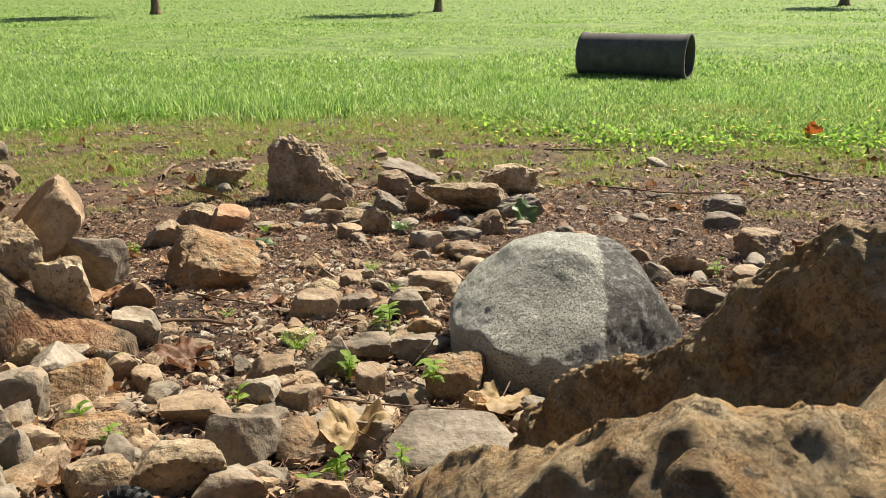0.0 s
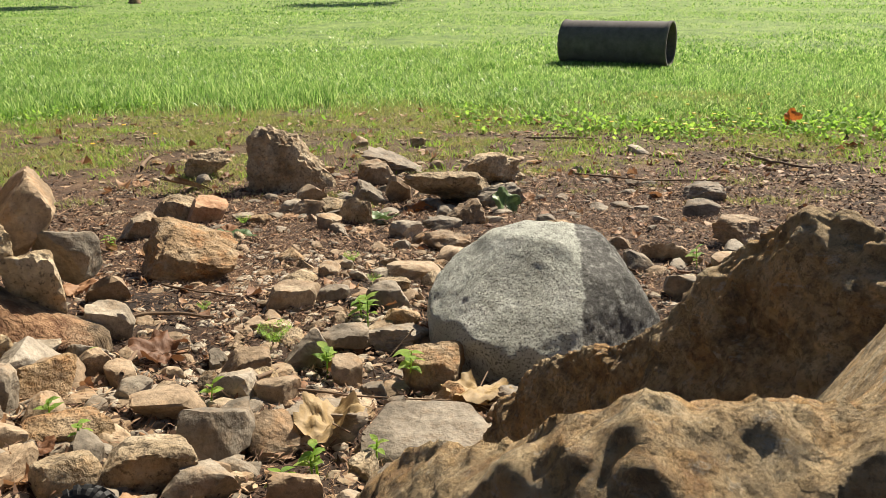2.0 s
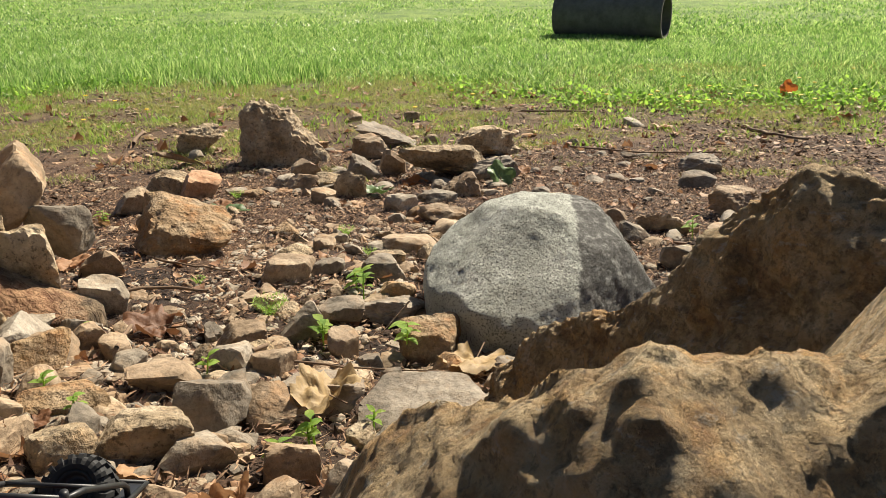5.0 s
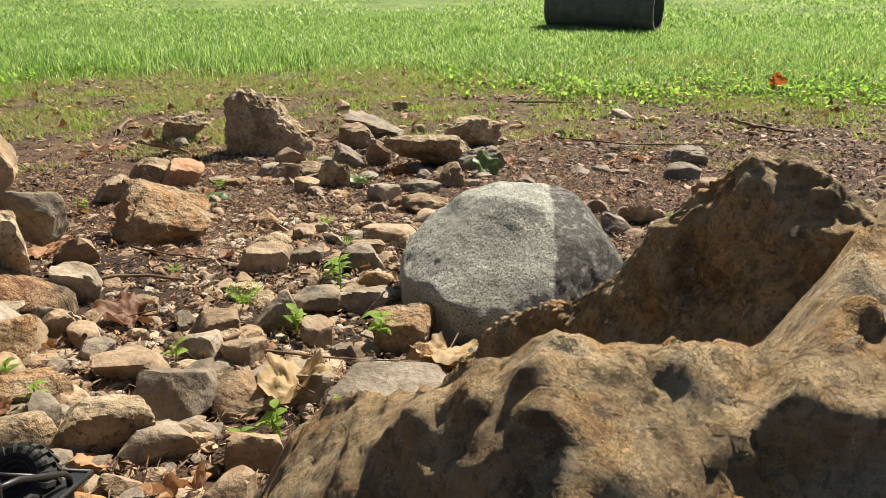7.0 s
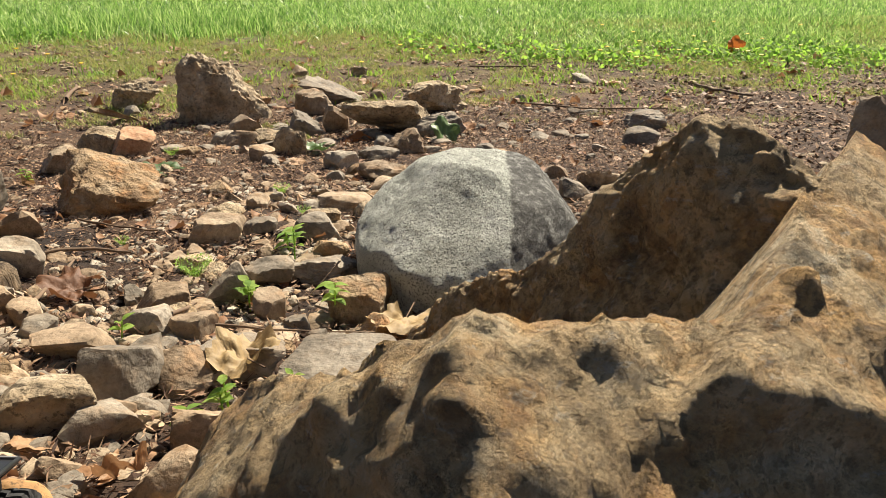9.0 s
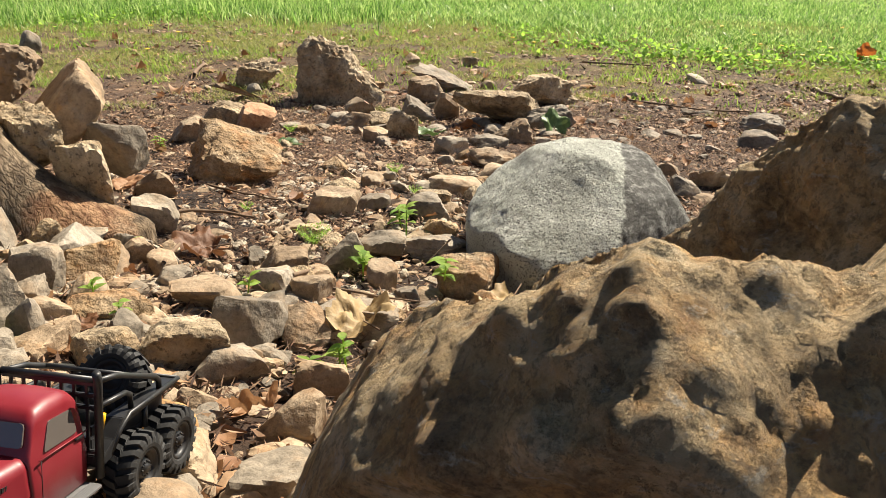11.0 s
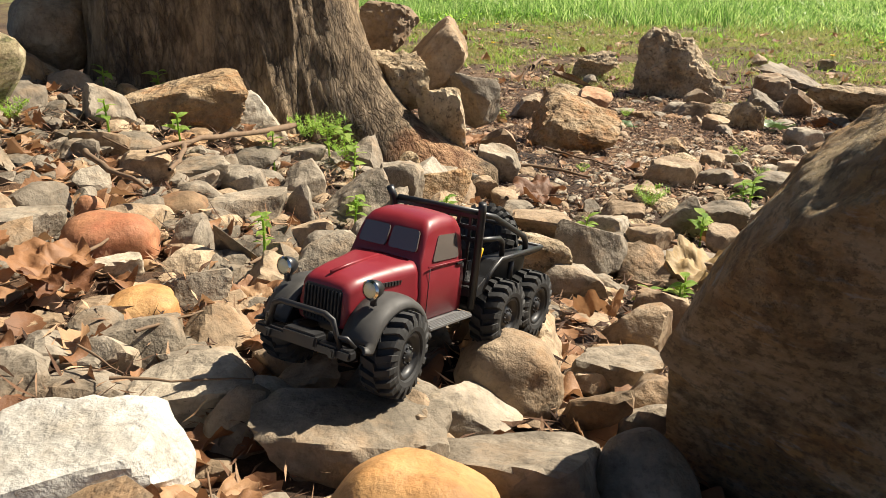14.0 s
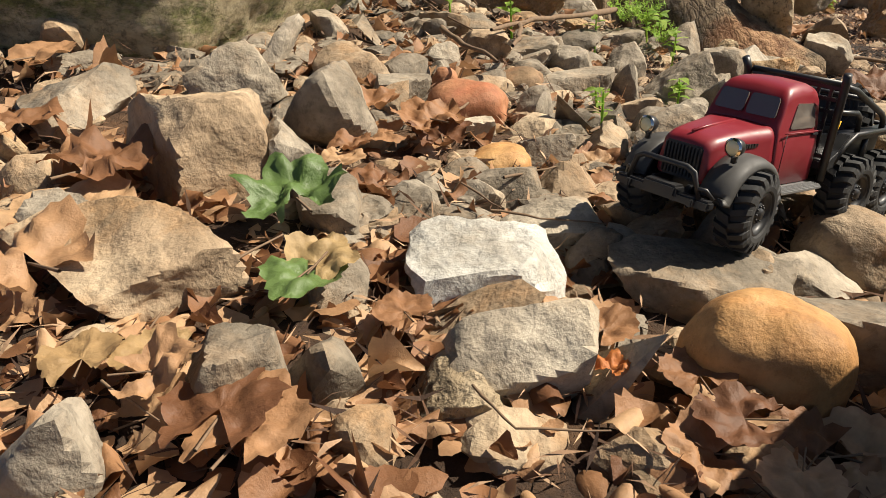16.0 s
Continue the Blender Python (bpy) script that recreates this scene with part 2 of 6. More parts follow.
def bark():
    n = Nodes("bark", 0.95)
    co = n.coords(False)
    mp = n.add("ShaderNodeMapping")
    mp.inputs["Scale"].default_value = (1.0, 1.0, 0.36)
    n.link(co, mp.inputs["Vector"])
    warp = n.add("ShaderNodeTexNoise", Scale=9.0, Detail=5.0)
    n.link(mp.outputs[0], warp.inputs["Vector"])
    wv = n.add("ShaderNodeVectorMath")
    wv.operation = "MULTIPLY_ADD"
    n.link(warp.outputs["Color"], wv.inputs[0])
    wv.inputs[1].default_value = (0.16, 0.16, 0.16)
    n.link(mp.outputs[0], wv.inputs[2])
    vo = n.add("ShaderNodeTexVoronoi", Scale=62.0)
    vo.feature = "DISTANCE_TO_EDGE"
    n.link(wv.outputs[0], vo.inputs["Vector"])
    plate = n.ramp(vo.outputs["Distance"], (0.0, grey(0.1)), (0.08, grey(0.6)), (0.35, grey(1.0)))
    f = n.noise(mp.outputs[0], 34.0, 11.0, 0.70)
    col = n.ramp(f, (0.36, (0.075, 0.052, 0.033)), (0.5, (0.19, 0.135, 0.082)), (0.62, (0.36, 0.27, 0.175)))
    # where the bark has come off, smooth tan wood shows
    bare = n.ramp(n.noise(mp.outputs[0], 4.0, 6.0, 0.60), (0.50, grey(0.0)), (0.60, grey(0.85)))
    col = n.mix(bare, n.mix(0.55, col, plate, "MULTIPLY"), n.ramp(f, (0.38, (0.17, 0.115, 0.062)), (0.6, (0.40, 0.285, 0.165))))
    # bare, barkless wood along the root
    far = n.add("ShaderNodeVectorMath")
    far.operation = "DISTANCE"
    n.link(co, far.inputs[0])
    far.inputs[1].default_value = (-0.76, 1.42, -0.09)
    wear = n.add("ShaderNodeMath")
    wear.operation = "MULTIPLY_ADD"
    n.link(n.noise(co, 14.0, 5.0), wear.inputs[0])
    wear.inputs[1].default_value = 0.22
    n.link(far.outputs["Value"], wear.inputs[2])
    col = n.mix(n.ramp(wear.outputs[0], (0.20, grey(0.85)), (0.25, grey(0.0))), col, n.ramp(f, (0.42, (0.22, 0.105, 0.05)), (0.55, (0.42, 0.24, 0.125))))
    n.colour(col)
    b = n.bump(n.mix(bare, plate, grey(0.7)), 0.7, 0.006)
    n.bump(f, 0.9, 0.016, b)
    return n.mat


def plain(name, col, rough=0.5, metal=0.0, coat=0.0, wear=0.15, scale=120.0):
    n = Nodes(name, rough)
    n.bsdf.inputs["Metallic"].default_value = metal
    n.bsdf.inputs["Coat Weight"].default_value = coat
    co = n.coords(False)
    c = n.mix(wear, col, n.ramp(n.noise(co, scale, 5.0, 0.7), (0.3, grey(0.45)), (0.7, grey(1.4))), "MULTIPLY")
    n.colour(c)
    n.link(n.ramp(n.noise(co, scale * 0.5, 4.0), (0.3, grey(max(rough - 0.12, 0.02))), (0.7, grey(min(rough + 0.15, 1)))), n.bsdf.inputs["Roughness"])
    return n.mat


M_SOIL, M_BOULDER, M_WHITE, M_MOSS, M_BARK = soil(), boulder_stone(), white_stone(), moss_stone(), bark()
M_GRASS = leafy("grass_blade", (0.05, 0.14, 0.02), (0.26, 0.46, 0.09), (0.66, 0.78, 0.30), 0.55, 0.3)
M_DRYGRASS = leafy("dry_grass", (0.20, 0.30, 0.06), (0.50, 0.44, 0.17), (0.30, 0.40, 0.08), 0.5)
M_WEED = leafy("weed_leaf", (0.20, 0.37, 0.045), (0.31, 0.49, 0.065), (0.42, 0.57, 0.10), 0.55, 0.5)
M_UNSEEN_CANOPY = leafy("unseen_canopy_leaf", (0.045, 0.085, 0.02), (0.06, 0.11, 0.025), (0.09, 0.14, 0.035), 0.25, 0.5)
M_CLOVER = leafy("clover_leaf", (0.16, 0.32, 0.04), (0.27, 0.47, 0.06), (0.42, 0.60, 0.10), 0.6, 0.7)
M_DEAD = leafy("dead_leaf", (0.15, 0.062, 0.026), (0.33, 0.165, 0.075), (0.52, 0.33, 0.18), 0.25, 0.6)
M_DEADORANGE = leafy("orange_leaf", (0.50, 0.14, 0.03), (0.55, 0.20, 0.05), (0.45, 0.12, 0.03), 0.35, 0.6)
M_DEADYELLOW = leafy("yellow_leaf", (0.36, 0.245, 0.11), (0.43, 0.30, 0.14), (0.38, 0.24, 0.11), 0.25, 0.6)
M_GREENLEAF = leafy("green_leaf", (0.085, 0.14, 0.04), (0.12, 0.19, 0.055), (0.15, 0.22, 0.07), 0.2, 0.45)
M_TWIG = plain("twig_bark", (0.17, 0.11, 0.065), 0.85, wear=0.6)
M_CHIP = leafy("wood_chip", (0.028, 0.013, 0.007), (0.13, 0.066, 0.034), (0.50, 0.33, 0.20), 0.0, 0.9)
M_PIPE = plain("pipe_plastic", (0.11, 0.10, 0.092), 0.95, wear=0.7, scale=9.0)
M_FLOWER = plain("flower_yellow", (0.75, 0.50, 0.02), 0.6)


# ---- shape tools ----
def lattice(p, seed):
    h = (p[..., 0] * 374761393 + p[..., 1] * 668265263 + p[..., 2] * 2147483647 + seed * 1274126177) & 0xFFFFFFFF
    h = ((h ^ (h >> 13)) * 1274126177) & 0xFFFFFFFF
    return ((h ^ (h >> 16)) & 0xFFFF) / 32767.5 - 1.0


def value_noise(p, seed=0):
    """Smooth noise from -1 to 1 at an array of places."""
    i = np.floor(p).astype(np.int64)
    f = p - i
    u = f * f * (3 - 2 * f)
    total = 0.0
    for dx in (0, 1):
        for dy in (0, 1):
            for dz in (0, 1):
                w = (u[..., 0] if dx else 1 - u[..., 0]) * (u[..., 1] if dy else 1 - u[..., 1]) * (u[..., 2] if dz else 1 - u[..., 2])
                total = total + w * lattice(i + np.array([dx, dy, dz]), seed)
    return total


TURN = np.array(Euler((0.61, 0.83, 1.13)).to_matrix())


def fractal(p, octaves=4, seed=0, gain=0.5):
    total, amp = 0.0, 1.0
    for k in range(octaves):
        p = p @ TURN
        total = total + amp * value_noise(p * 2.03 ** k + 17.3 * k, seed + k)
        amp *= gain
    return total


def ground_z(x, y):
    """Height of the bare ground: it falls from the camera's side to the field, and the field rises gently."""
    g = np.interp(y, (-3, -0.3, 0, 0.2, 0.45, 0.65, 0.9, 1.2, 1.5, 2, 2.8, 3.5, 4.5, 6, 60),
                  (0.3, 0.15, 0.115, 0.090, 0.046, 0.012, -0.072, -0.122, -0.19, -0.225, -0.315, -0.385, -0.44, -0.46, 0.62))
    k = np.interp(y, (0, 0.4, 0.9, 1.6, 2.4), (-0.10, -0.13, -0.15, -0.08, 0))
    bank = 0.055 * np.clip((-0.7 - x) / 0.35, 0, 1) * np.exp(-((y - 1.05) / 0.35) ** 2)
    return g + k * np.clip(x + 0.3, -1.5, 0.45) + bank


def bed_depth(x, y):
    """How far the soil lies below the stones' common level: deep gaps in the rubble, none on open ground."""
    x, y = np.asarray(x, float), np.asarray(y, float)
    return 0.013 * np.clip((1.75 - y) / 0.3, 0, 1) * np.clip((0.12 - x) / 0.15, 0, 1) * np.clip((x + 2.2) / 0.4, 0, 1) * np.clip((y + 0.8) / 0.4, 0, 1)


def bed_z(x, y):
    """Height of the soil itself."""
    return ground_z(x, y) - bed_depth(x, y)


def mesh_of(name, verts, faces, material=None, smooth=True):
    """One mesh from arrays: faces all with the same number of corners."""
    verts, faces = np.asarray(verts, dtype=np.float32), np.asarray(faces, dtype=np.int32)
    me = bpy.data.meshes.new(name)
    me.vertices.add(len(verts))
    me.vertices.foreach_set("co", verts.ravel())
    n, k = faces.shape
    me.loops.add(n * k)
    me.loops.foreach_set("vertex_index", faces.ravel())
    me.polygons.add(n)
    me.polygons.foreach_set("loop_start", np.arange(0, n * k, k, dtype=np.int32))
    me.polygons.foreach_set("use_smooth", np.full(n, smooth))
    me.update(calc_edges=True)
    if material is not None:
        me.materials.append(material)
    return me


def crisp(me, p, f, degrees=27.0):
    """Marks the edges between faces that meet at an angle as sharp."""
    n = np.cross(p[f[:, 1]] - p[f[:, 0]], p[f[:, 2]] - p[f[:, 0]])
    n /= np.linalg.norm(n, axis=1)[:, None] + 1e-12
    e = np.sort(np.concatenate([f[:, [0, 1]], f[:, [1, 2]], f[:, [2, 0]]]), axis=1)
    key = e[:, 0].astype(np.int64) * len(p) + e[:, 1]
    order = np.argsort(key, kind="stable")
    face = np.tile(np.arange(len(f)), 3)[order]
    bent = np.sum(n[face[0::2]] * n[face[1::2]], axis=1) < math.cos(radians(degrees))
    keys = key[order][0::2]
    mine = np.empty(len(me.edges) * 2, np.int32)
    me.edges.foreach_get("vertices", mine)
    mine = np.sort(mine.reshape(-1, 2), axis=1)
    at = np.searchsorted(keys, mine[:, 0].astype(np.int64) * len(p) + mine[:, 1])
    me.attributes.new("sharp_edge", "BOOLEAN", "EDGE").data.foreach_set("value", bent[at])


SPHERES = {}


def sphere(level):
    """Directions and triangles of a unit icosphere."""
    if level not in SPHERES:
        bm = bmesh.new()
        bmesh.ops.create_icosphere(bm, subdivisions=level, radius=1)
        bm.verts.ensure_lookup_table()
        SPHERES[level] = (np.array([v.co[:] for v in bm.verts]), np.array([[v.index for v in f.verts] for f in bm.faces]))
        bm.free()
    return SPHERES[level]


def stone_shape(rng, shape, level):
    """A broken stone within the unit box: a random many-sided body with slightly worn edges."""
    d, f = sphere(level)
    if shape in ("round", "cobble"):
        q = d * 1.1 + rng.uniform(-50, 50, 3)
        r = 1 + 0.16 * fractal(q, 2, 3)
        if shape == "cobble":
            r = r * 0.97 / np.sum(np.abs(d) ** 2.6, axis=1) ** (1 / 2.6)
        p = d * r[:, None]
        cuts, least = (0 if shape == "cobble" else 2), 0.86
    else:
        boxy = shape in ("block", "slab", "tall", "wedge")
        normals = [(ax * side + rng.normal(0, 0.10 if shape == "tall" else 0.20 if boxy else 0.36, 3)) for ax in np.eye(3) for side in (1, -1)]
        if shape == "stump":
            normals = [(0.82, 0, 0.60), (-1, 0.1, 0.16), (0, 1, 0.3), (0.1, -1, 0.35), (0.30, -0.1, 0.95), (0, 0, -1), (-0.7, -0.7, 0.3), (0.6, -0.6, 0.5)]
        normals = np.array(normals)
        normals /= np.linalg.norm(normals, axis=1)[:, None]
        dn = d @ normals.T
        p = d * (1 / np.max(np.where(dn > 0.03, dn / rng.uniform(0.85, 1.0, len(normals)), 1e-3), axis=1))[:, None]
        p = p * (1 + 0.09 * value_noise(p * 1.5 + rng.uniform(-50, 50, 3), 2))[:, None]
        cuts, least = {"block": (5, 0.70), "slab": (6, 0.70), "stump": (1, 0.85), "tall": (2, 0.86), "wedge": (7, 0.66)}.get(shape, (7, 0.58))
    angular = shape not in ("round", "cobble")
    for i in range(cuts + (16 if angular else 0)):
        v = rng.normal(0, 1, 3)
        v /= np.linalg.norm(v)
        along = p @ v
        h = along.max() * (rng.uniform(least, 0.88) if i < cuts else rng.uniform(0.88, 0.98))
        p = p * np.where(along > h, h / np.maximum(along, 1e-6), 1.0)[:, None]
    if angular and shape not in ("stump", "tall", "wedge"):
        lean = {"slab": 0.11, "rough": 0.04}.get(shape, 0.24)
        p = p @ np.array(Euler((rng.normal(0, lean), rng.normal(0, lean), 0)).to_matrix()).T
    k = rng.uniform(-50, 50, 3)
    worn = {"round": 0.5, "cobble": 0.3, "stump": 2.6, "rough": 2.0, "wedge": 1.8}.get(shape, 0.8)
    if angular:
        b = np.array([0, 0, 1.0]) + rng.normal(0, 0.45, 3)
        layer = (p @ (b / np.linalg.norm(b))) * rng.uniform(2.0, 4.5) + 0.7 * fractal(p * 1.6 + k, 3, 14)
        step = layer - np.floor(layer)
        p = p * (1 - max(0.0, rng.uniform(-0.04, 0.03)) * min(worn, 1.2) * np.minimum(step, 4 * (1 - step)))[:, None]
    p = p * (1 + worn * (0.03 * fractal(p * 1.7 + k, 2, 5) + 0.030 * fractal(p * 4 + k, 5, 9, 0.58) * (level > 2)))[:, None]
    if shape in ("stump", "rough", "wedge"):
        p = p * (1 - (0.17 if shape == "stump" else 0.10) * np.abs(fractal(p * np.array([1.7, 1.7, 1.1]) + k, 5, 19, 0.6)))[:, None]
    lo, hi = p.min(0), p.max(0)
    return (p - (lo + hi) / 2) / ((hi - lo) / 2), f


ROCK_LABEL = {
    "grey": "pale grey broken limestone chunk lying in the rubble", "tan": "tan broken limestone chunk lying in the rubble",
    "ochre": "ochre limestone chunk with rusty orange stains", "brown": "dark brown rough weathered stone",
    "rust": "flat reddish-brown sandstone block", "pale": "pale cream limestone chunk lit by the sun",
    "sunwhite": "pale rock in the rubble, sun glare whitened into its colour", "amber": "smooth rounded amber sandstone cobble",
    "red": "rounded brick-red sandstone cobble", "gold": "small golden porous rounded stone", "umber": "dark umber rounded stone",
}
rock_rng = np.random.default_rng(11)
PLACED = []


def rock(x, y, w, d, h, yaw, colour, shape="chunk", z0=None, label=""):
    """One stone of that width, depth and height over the ground, sunk a little into it."""
    level = 5 if w > 0.125 and y < 2.5 or w > 0.2 else 4 if w > 0.055 and y < 1.7 or w > 0.12 else 3
    p, f = stone_shape(rock_rng, shape, level)
    turn = {"tall": 40.0, "wedge": 30.0}.get(shape, 0.0)
    if turn:
        p = p * np.array([0.55 if shape == "tall" else 1.0, 1.0, 1.0])
        p = p @ np.array(Euler((0.0, radians(turn), 0.0)).to_matrix()).T
        p = p / np.abs(p).max(0)
    base = float(ground_z(x, y)) if z0 is None else z0
    sunk = (0.22 if z0 is None else 0.06) * h + (0.012 + float(bed_depth(x, y)) if z0 is None else 0)
    p = p * np.array([w / 2, d / 2, (h + sunk) / 2])
    p[:, 2] += (h + sunk) / 2
    name = "cobble" if shape in ("round", "cobble") else "rock"
    me = mesh_of(name, p, f, STONE[colour])
    if name == "rock":
        crisp(me, p, f)
    ob = new(name, me)
    ob.matrix_world = pose(x, y, base - sunk, 0, 0, yaw)
    PLACED.append((x, y, max(w, d) / 2))
    return tagged(ob, label or ROCK_LABEL[colour], "rock", "rubble stones")


def part(name, bm, material, parent, label="", smooth=False):
    """One mesh object under a thing or a part."""
    me = bpy.data.meshes.new(name)
    bm.to_mesh(me)
    bm.free()
    for p in me.polygons:
        p.use_smooth = smooth
    me.materials.append(material)
    ob = new(name, me)
    ob.parent = parent
    return tagged(ob, label)


def grid_faces(rows, cols):
    i = np.arange((rows - 1) * (cols - 1))
    a = (i // (cols - 1)) * cols + i % (cols - 1)
    return np.stack([a, a + 1, a + cols + 1, a + cols], 1)


# ---- ground ----
def ground():
    xs = np.unique(np.concatenate([np.linspace(-400, -40, 10), np.linspace(-40, -6, 30), np.linspace(-6, -1.8, 60), np.linspace(-1.8, 1.6, 130), np.linspace(1.6, 6, 60), np.linspace(6, 40, 30), np.linspace(40, 400, 10)]))
    ys = np.unique(np.concatenate([np.linspace(-60, -3, 14), np.linspace(-3, -0.5, 40), np.linspace(-0.5, 4.2, 180), np.linspace(4.2, 9, 110), np.linspace(9, 60, 90), np.linspace(60, 600, 14)]))
    X, Y = np.meshgrid(xs, ys)
    Z = bed_z(X, Y)
    Z = np.where(Y > 60, 0.62 + (Y - 60) * 0.002, Z)
    q = np.stack([X, Y, np.zeros_like(X)], -1)
    near = np.clip(1 - (np.abs(Y - 1.5) - 3) / 5, 0, 1)
    Z = Z + 0.010 * near * fractal(q * 5.0, 3, 21) + 0.006 * near * fractal(q * 26.0, 2, 22) + 0.03 * np.clip((Y - 7) / 4, 0, 1) * fractal(q * 0.5, 2, 23)
    me = mesh_of("ground", np.stack([X, Y, Z], -1).reshape(-1, 3), grid_faces(len(ys), len(xs)), M_SOIL)
    tagged(new("ground", me), "red-brown crumbly soil running into a mown green lawn", "ground", kind="structure")


ground()


# ---- the big boulders ----
def inside_boulder(p):
    """The foreground boulder: a long front ridge, a hollow, and a fin behind it, undercut at its tip."""
    x, y, z = p[..., 0], p[..., 1], p[..., 2]
    front = np.interp(x, (-0.085, -0.072, -0.042, -0.010, 0.012, 0.031, 0.061, 0.095, 0.116, 0.13, 0.163, 0.195, 0.26, 0.5, 0.62), (-0.3, 0.160, 0.236, 0.296, 0.318, 0.338, 0.359, 0.391, 0.407, 0.405, 0.397, 0.392, 0.385, 0.33, 0.1))
    s = np.interp(x, (-0.07, 0.0, 0.06, 0.095, 0.13, 0.2), (0.372, 0.345, 0.322, 0.292, 0.292, 0.315)) - y
    gentle = np.interp(x, (0.0, 0.10), (0.28, 0.55))
    front = front - np.where(s > 0, gentle * s + 1.0 * np.maximum(s - 0.055, 0), -0.18 * s + 1.4 * np.maximum(-s - np.interp(x, (0.0, 0.07, 0.12), (0.095, 0.05, 0.03)), 0))
    crest = 0.215 + 0.72 * (y - 0.30) + 0.02 * value_noise(p * 16, 3)
    bridge = 0.402 - np.where(x < crest, 1.7, 0.45) * np.abs(x - crest) - 4.0 * np.maximum(np.abs(y - 0.43) - 0.15, 0)
    hollow = 0.27 - 2.0 * np.maximum(np.hypot((x - 0.2) / 1.3, y - 0.44) - 0.10, 0)
    k = 0.010
    top = k * np.log(np.exp(front / k) + np.exp(bridge / k) + np.exp(hollow / k))
    face = 0.430 - 0.25 * np.clip(x, -0.1, 0.3) - 0.478 * z + 0.006 * value_noise(p * 22, 8)
    under = np.clip(0.165 - 0.55 * (x + 0.066), 0.112, 1.0) - 2.2 * np.maximum(y - 0.42, 0)
    return (z < top) & (y > face) & (z > np.maximum(under, -0.12))


def fin_surface():
    """The fin that runs back from the boulder, high at its near end and falling away: a sheet folded over its crest."""
    rows, cols = 420, 260
    ys = np.linspace(0.36, 1.0, rows)
    u = np.linspace(-1, 1, cols)
    dx = np.where(u < 0, -0.30 * np.abs(u) ** 2.2, 0.42 * np.abs(u) ** 1.6)
    DX, Y = np.meshgrid(dx, ys)
    high = np.interp(Y, (0.36, 0.42, 0.478, 0.498, 0.532, 0.58, 0.62, 0.645, 0.692, 0.75, 0.83, 0.90, 0.945, 1.0), (0.34, 0.385, 0.411, 0.421, 0.427, 0.408, 0.372, 0.325, 0.275, 0.228, 0.180, 0.120, 0.072, -0.10))
    wall = np.interp(Y, (0.42, 0.6, 0.75, 0.95), (2.2, 3.0, 4.5, 3.5))
    X = 0.162 + 0.4375 * (0.87 - Y) + DX
    fall = np.where(DX < 0, wall, 1.1) * (np.sqrt(DX ** 2 + 0.0006) - 0.0245)
    Z = np.maximum(high - 0.010 - fall, -0.16)
    p = np.stack([X, Y, Z], -1)
    n = np.cross(np.gradient(p, axis=1), np.gradient(p, axis=0))
    n /= np.linalg.norm(n, axis=-1)[..., None] + 1e-9
    a = np.array([1.0, 1.2, 1.6])
    off = 0.011 * fractal(p * a * 9, 2, 30, 0.5) + 0.006 * fractal(p * a * 24, 3, 31, 0.55) + 0.0035 * fractal(p * 75, 3, 33, 0.65) - 0.010 * np.maximum(fractal(p * 48, 3, 35, 0.62) - 0.35, 0)
    return (p + n * off[..., None]).reshape(-1, 3), grid_faces(rows, cols)


def cast(centre, inside, level, reach):
    """The surface of a body, seen from a place inside it, along the directions of a sphere."""
    d, f = sphere(level)
    lo, hi = np.full(len(d), 0.02), np.full(len(d), reach)
    hit = np.zeros(len(d), bool)
    for r in np.linspace(0.03, reach, 110):
        now = inside(centre + d * r)
        hit |= ~now
        lo = np.where(hit, lo, r)
    hi = lo + reach / 100
    for _ in range(10):
        mid = (lo + hi) / 2
        now = inside(centre + d * mid[:, None])
        lo, hi = np.where(now, mid, lo), np.where(now, hi, mid)
    return centre + d * lo[:, None], d, f


def big_boulder():
    p, d, f = cast(np.array((0.20, 0.41, 0.17)), inside_boulder, 7, 0.7)
    a = np.array([1.0, 1.3, 2.0])
    big = fractal(p * a * 7.0, 2, 30, 0.5)
    lump = fractal(p * a * 16, 3, 31, 0.5)
    crust = fractal(p * 58, 4, 33, 0.62)
    knob = np.maximum(fractal(p * np.array([46, 40, 52]), 4, 38, 0.62) - 0.15, 0)
    upper = np.clip((p[:, 2] - 0.22) / 0.12, 0.2, 1)
    right = 0.3 + 0.7 * np.clip((p[:, 0] - 0.02) / 0.10, 0, 1)
    p = p + d * (upper * (0.004 * big + 0.0035 * lump + 0.0035 * crust + right * 0.010 * (knob - 0.25)))[:, None]
    fp, ff = fin_surface()
    tri = np.concatenate([ff[:, [0, 1, 2]], ff[:, [0, 2, 3]]])
    me = mesh_of("boulder", np.concatenate([p, fp]), np.concatenate([f, tri + len(p)]), M_BOULDER)
    tagged(new("boulder", me), "large rough weathered boulder streaked grey and rusty orange", "boulder")


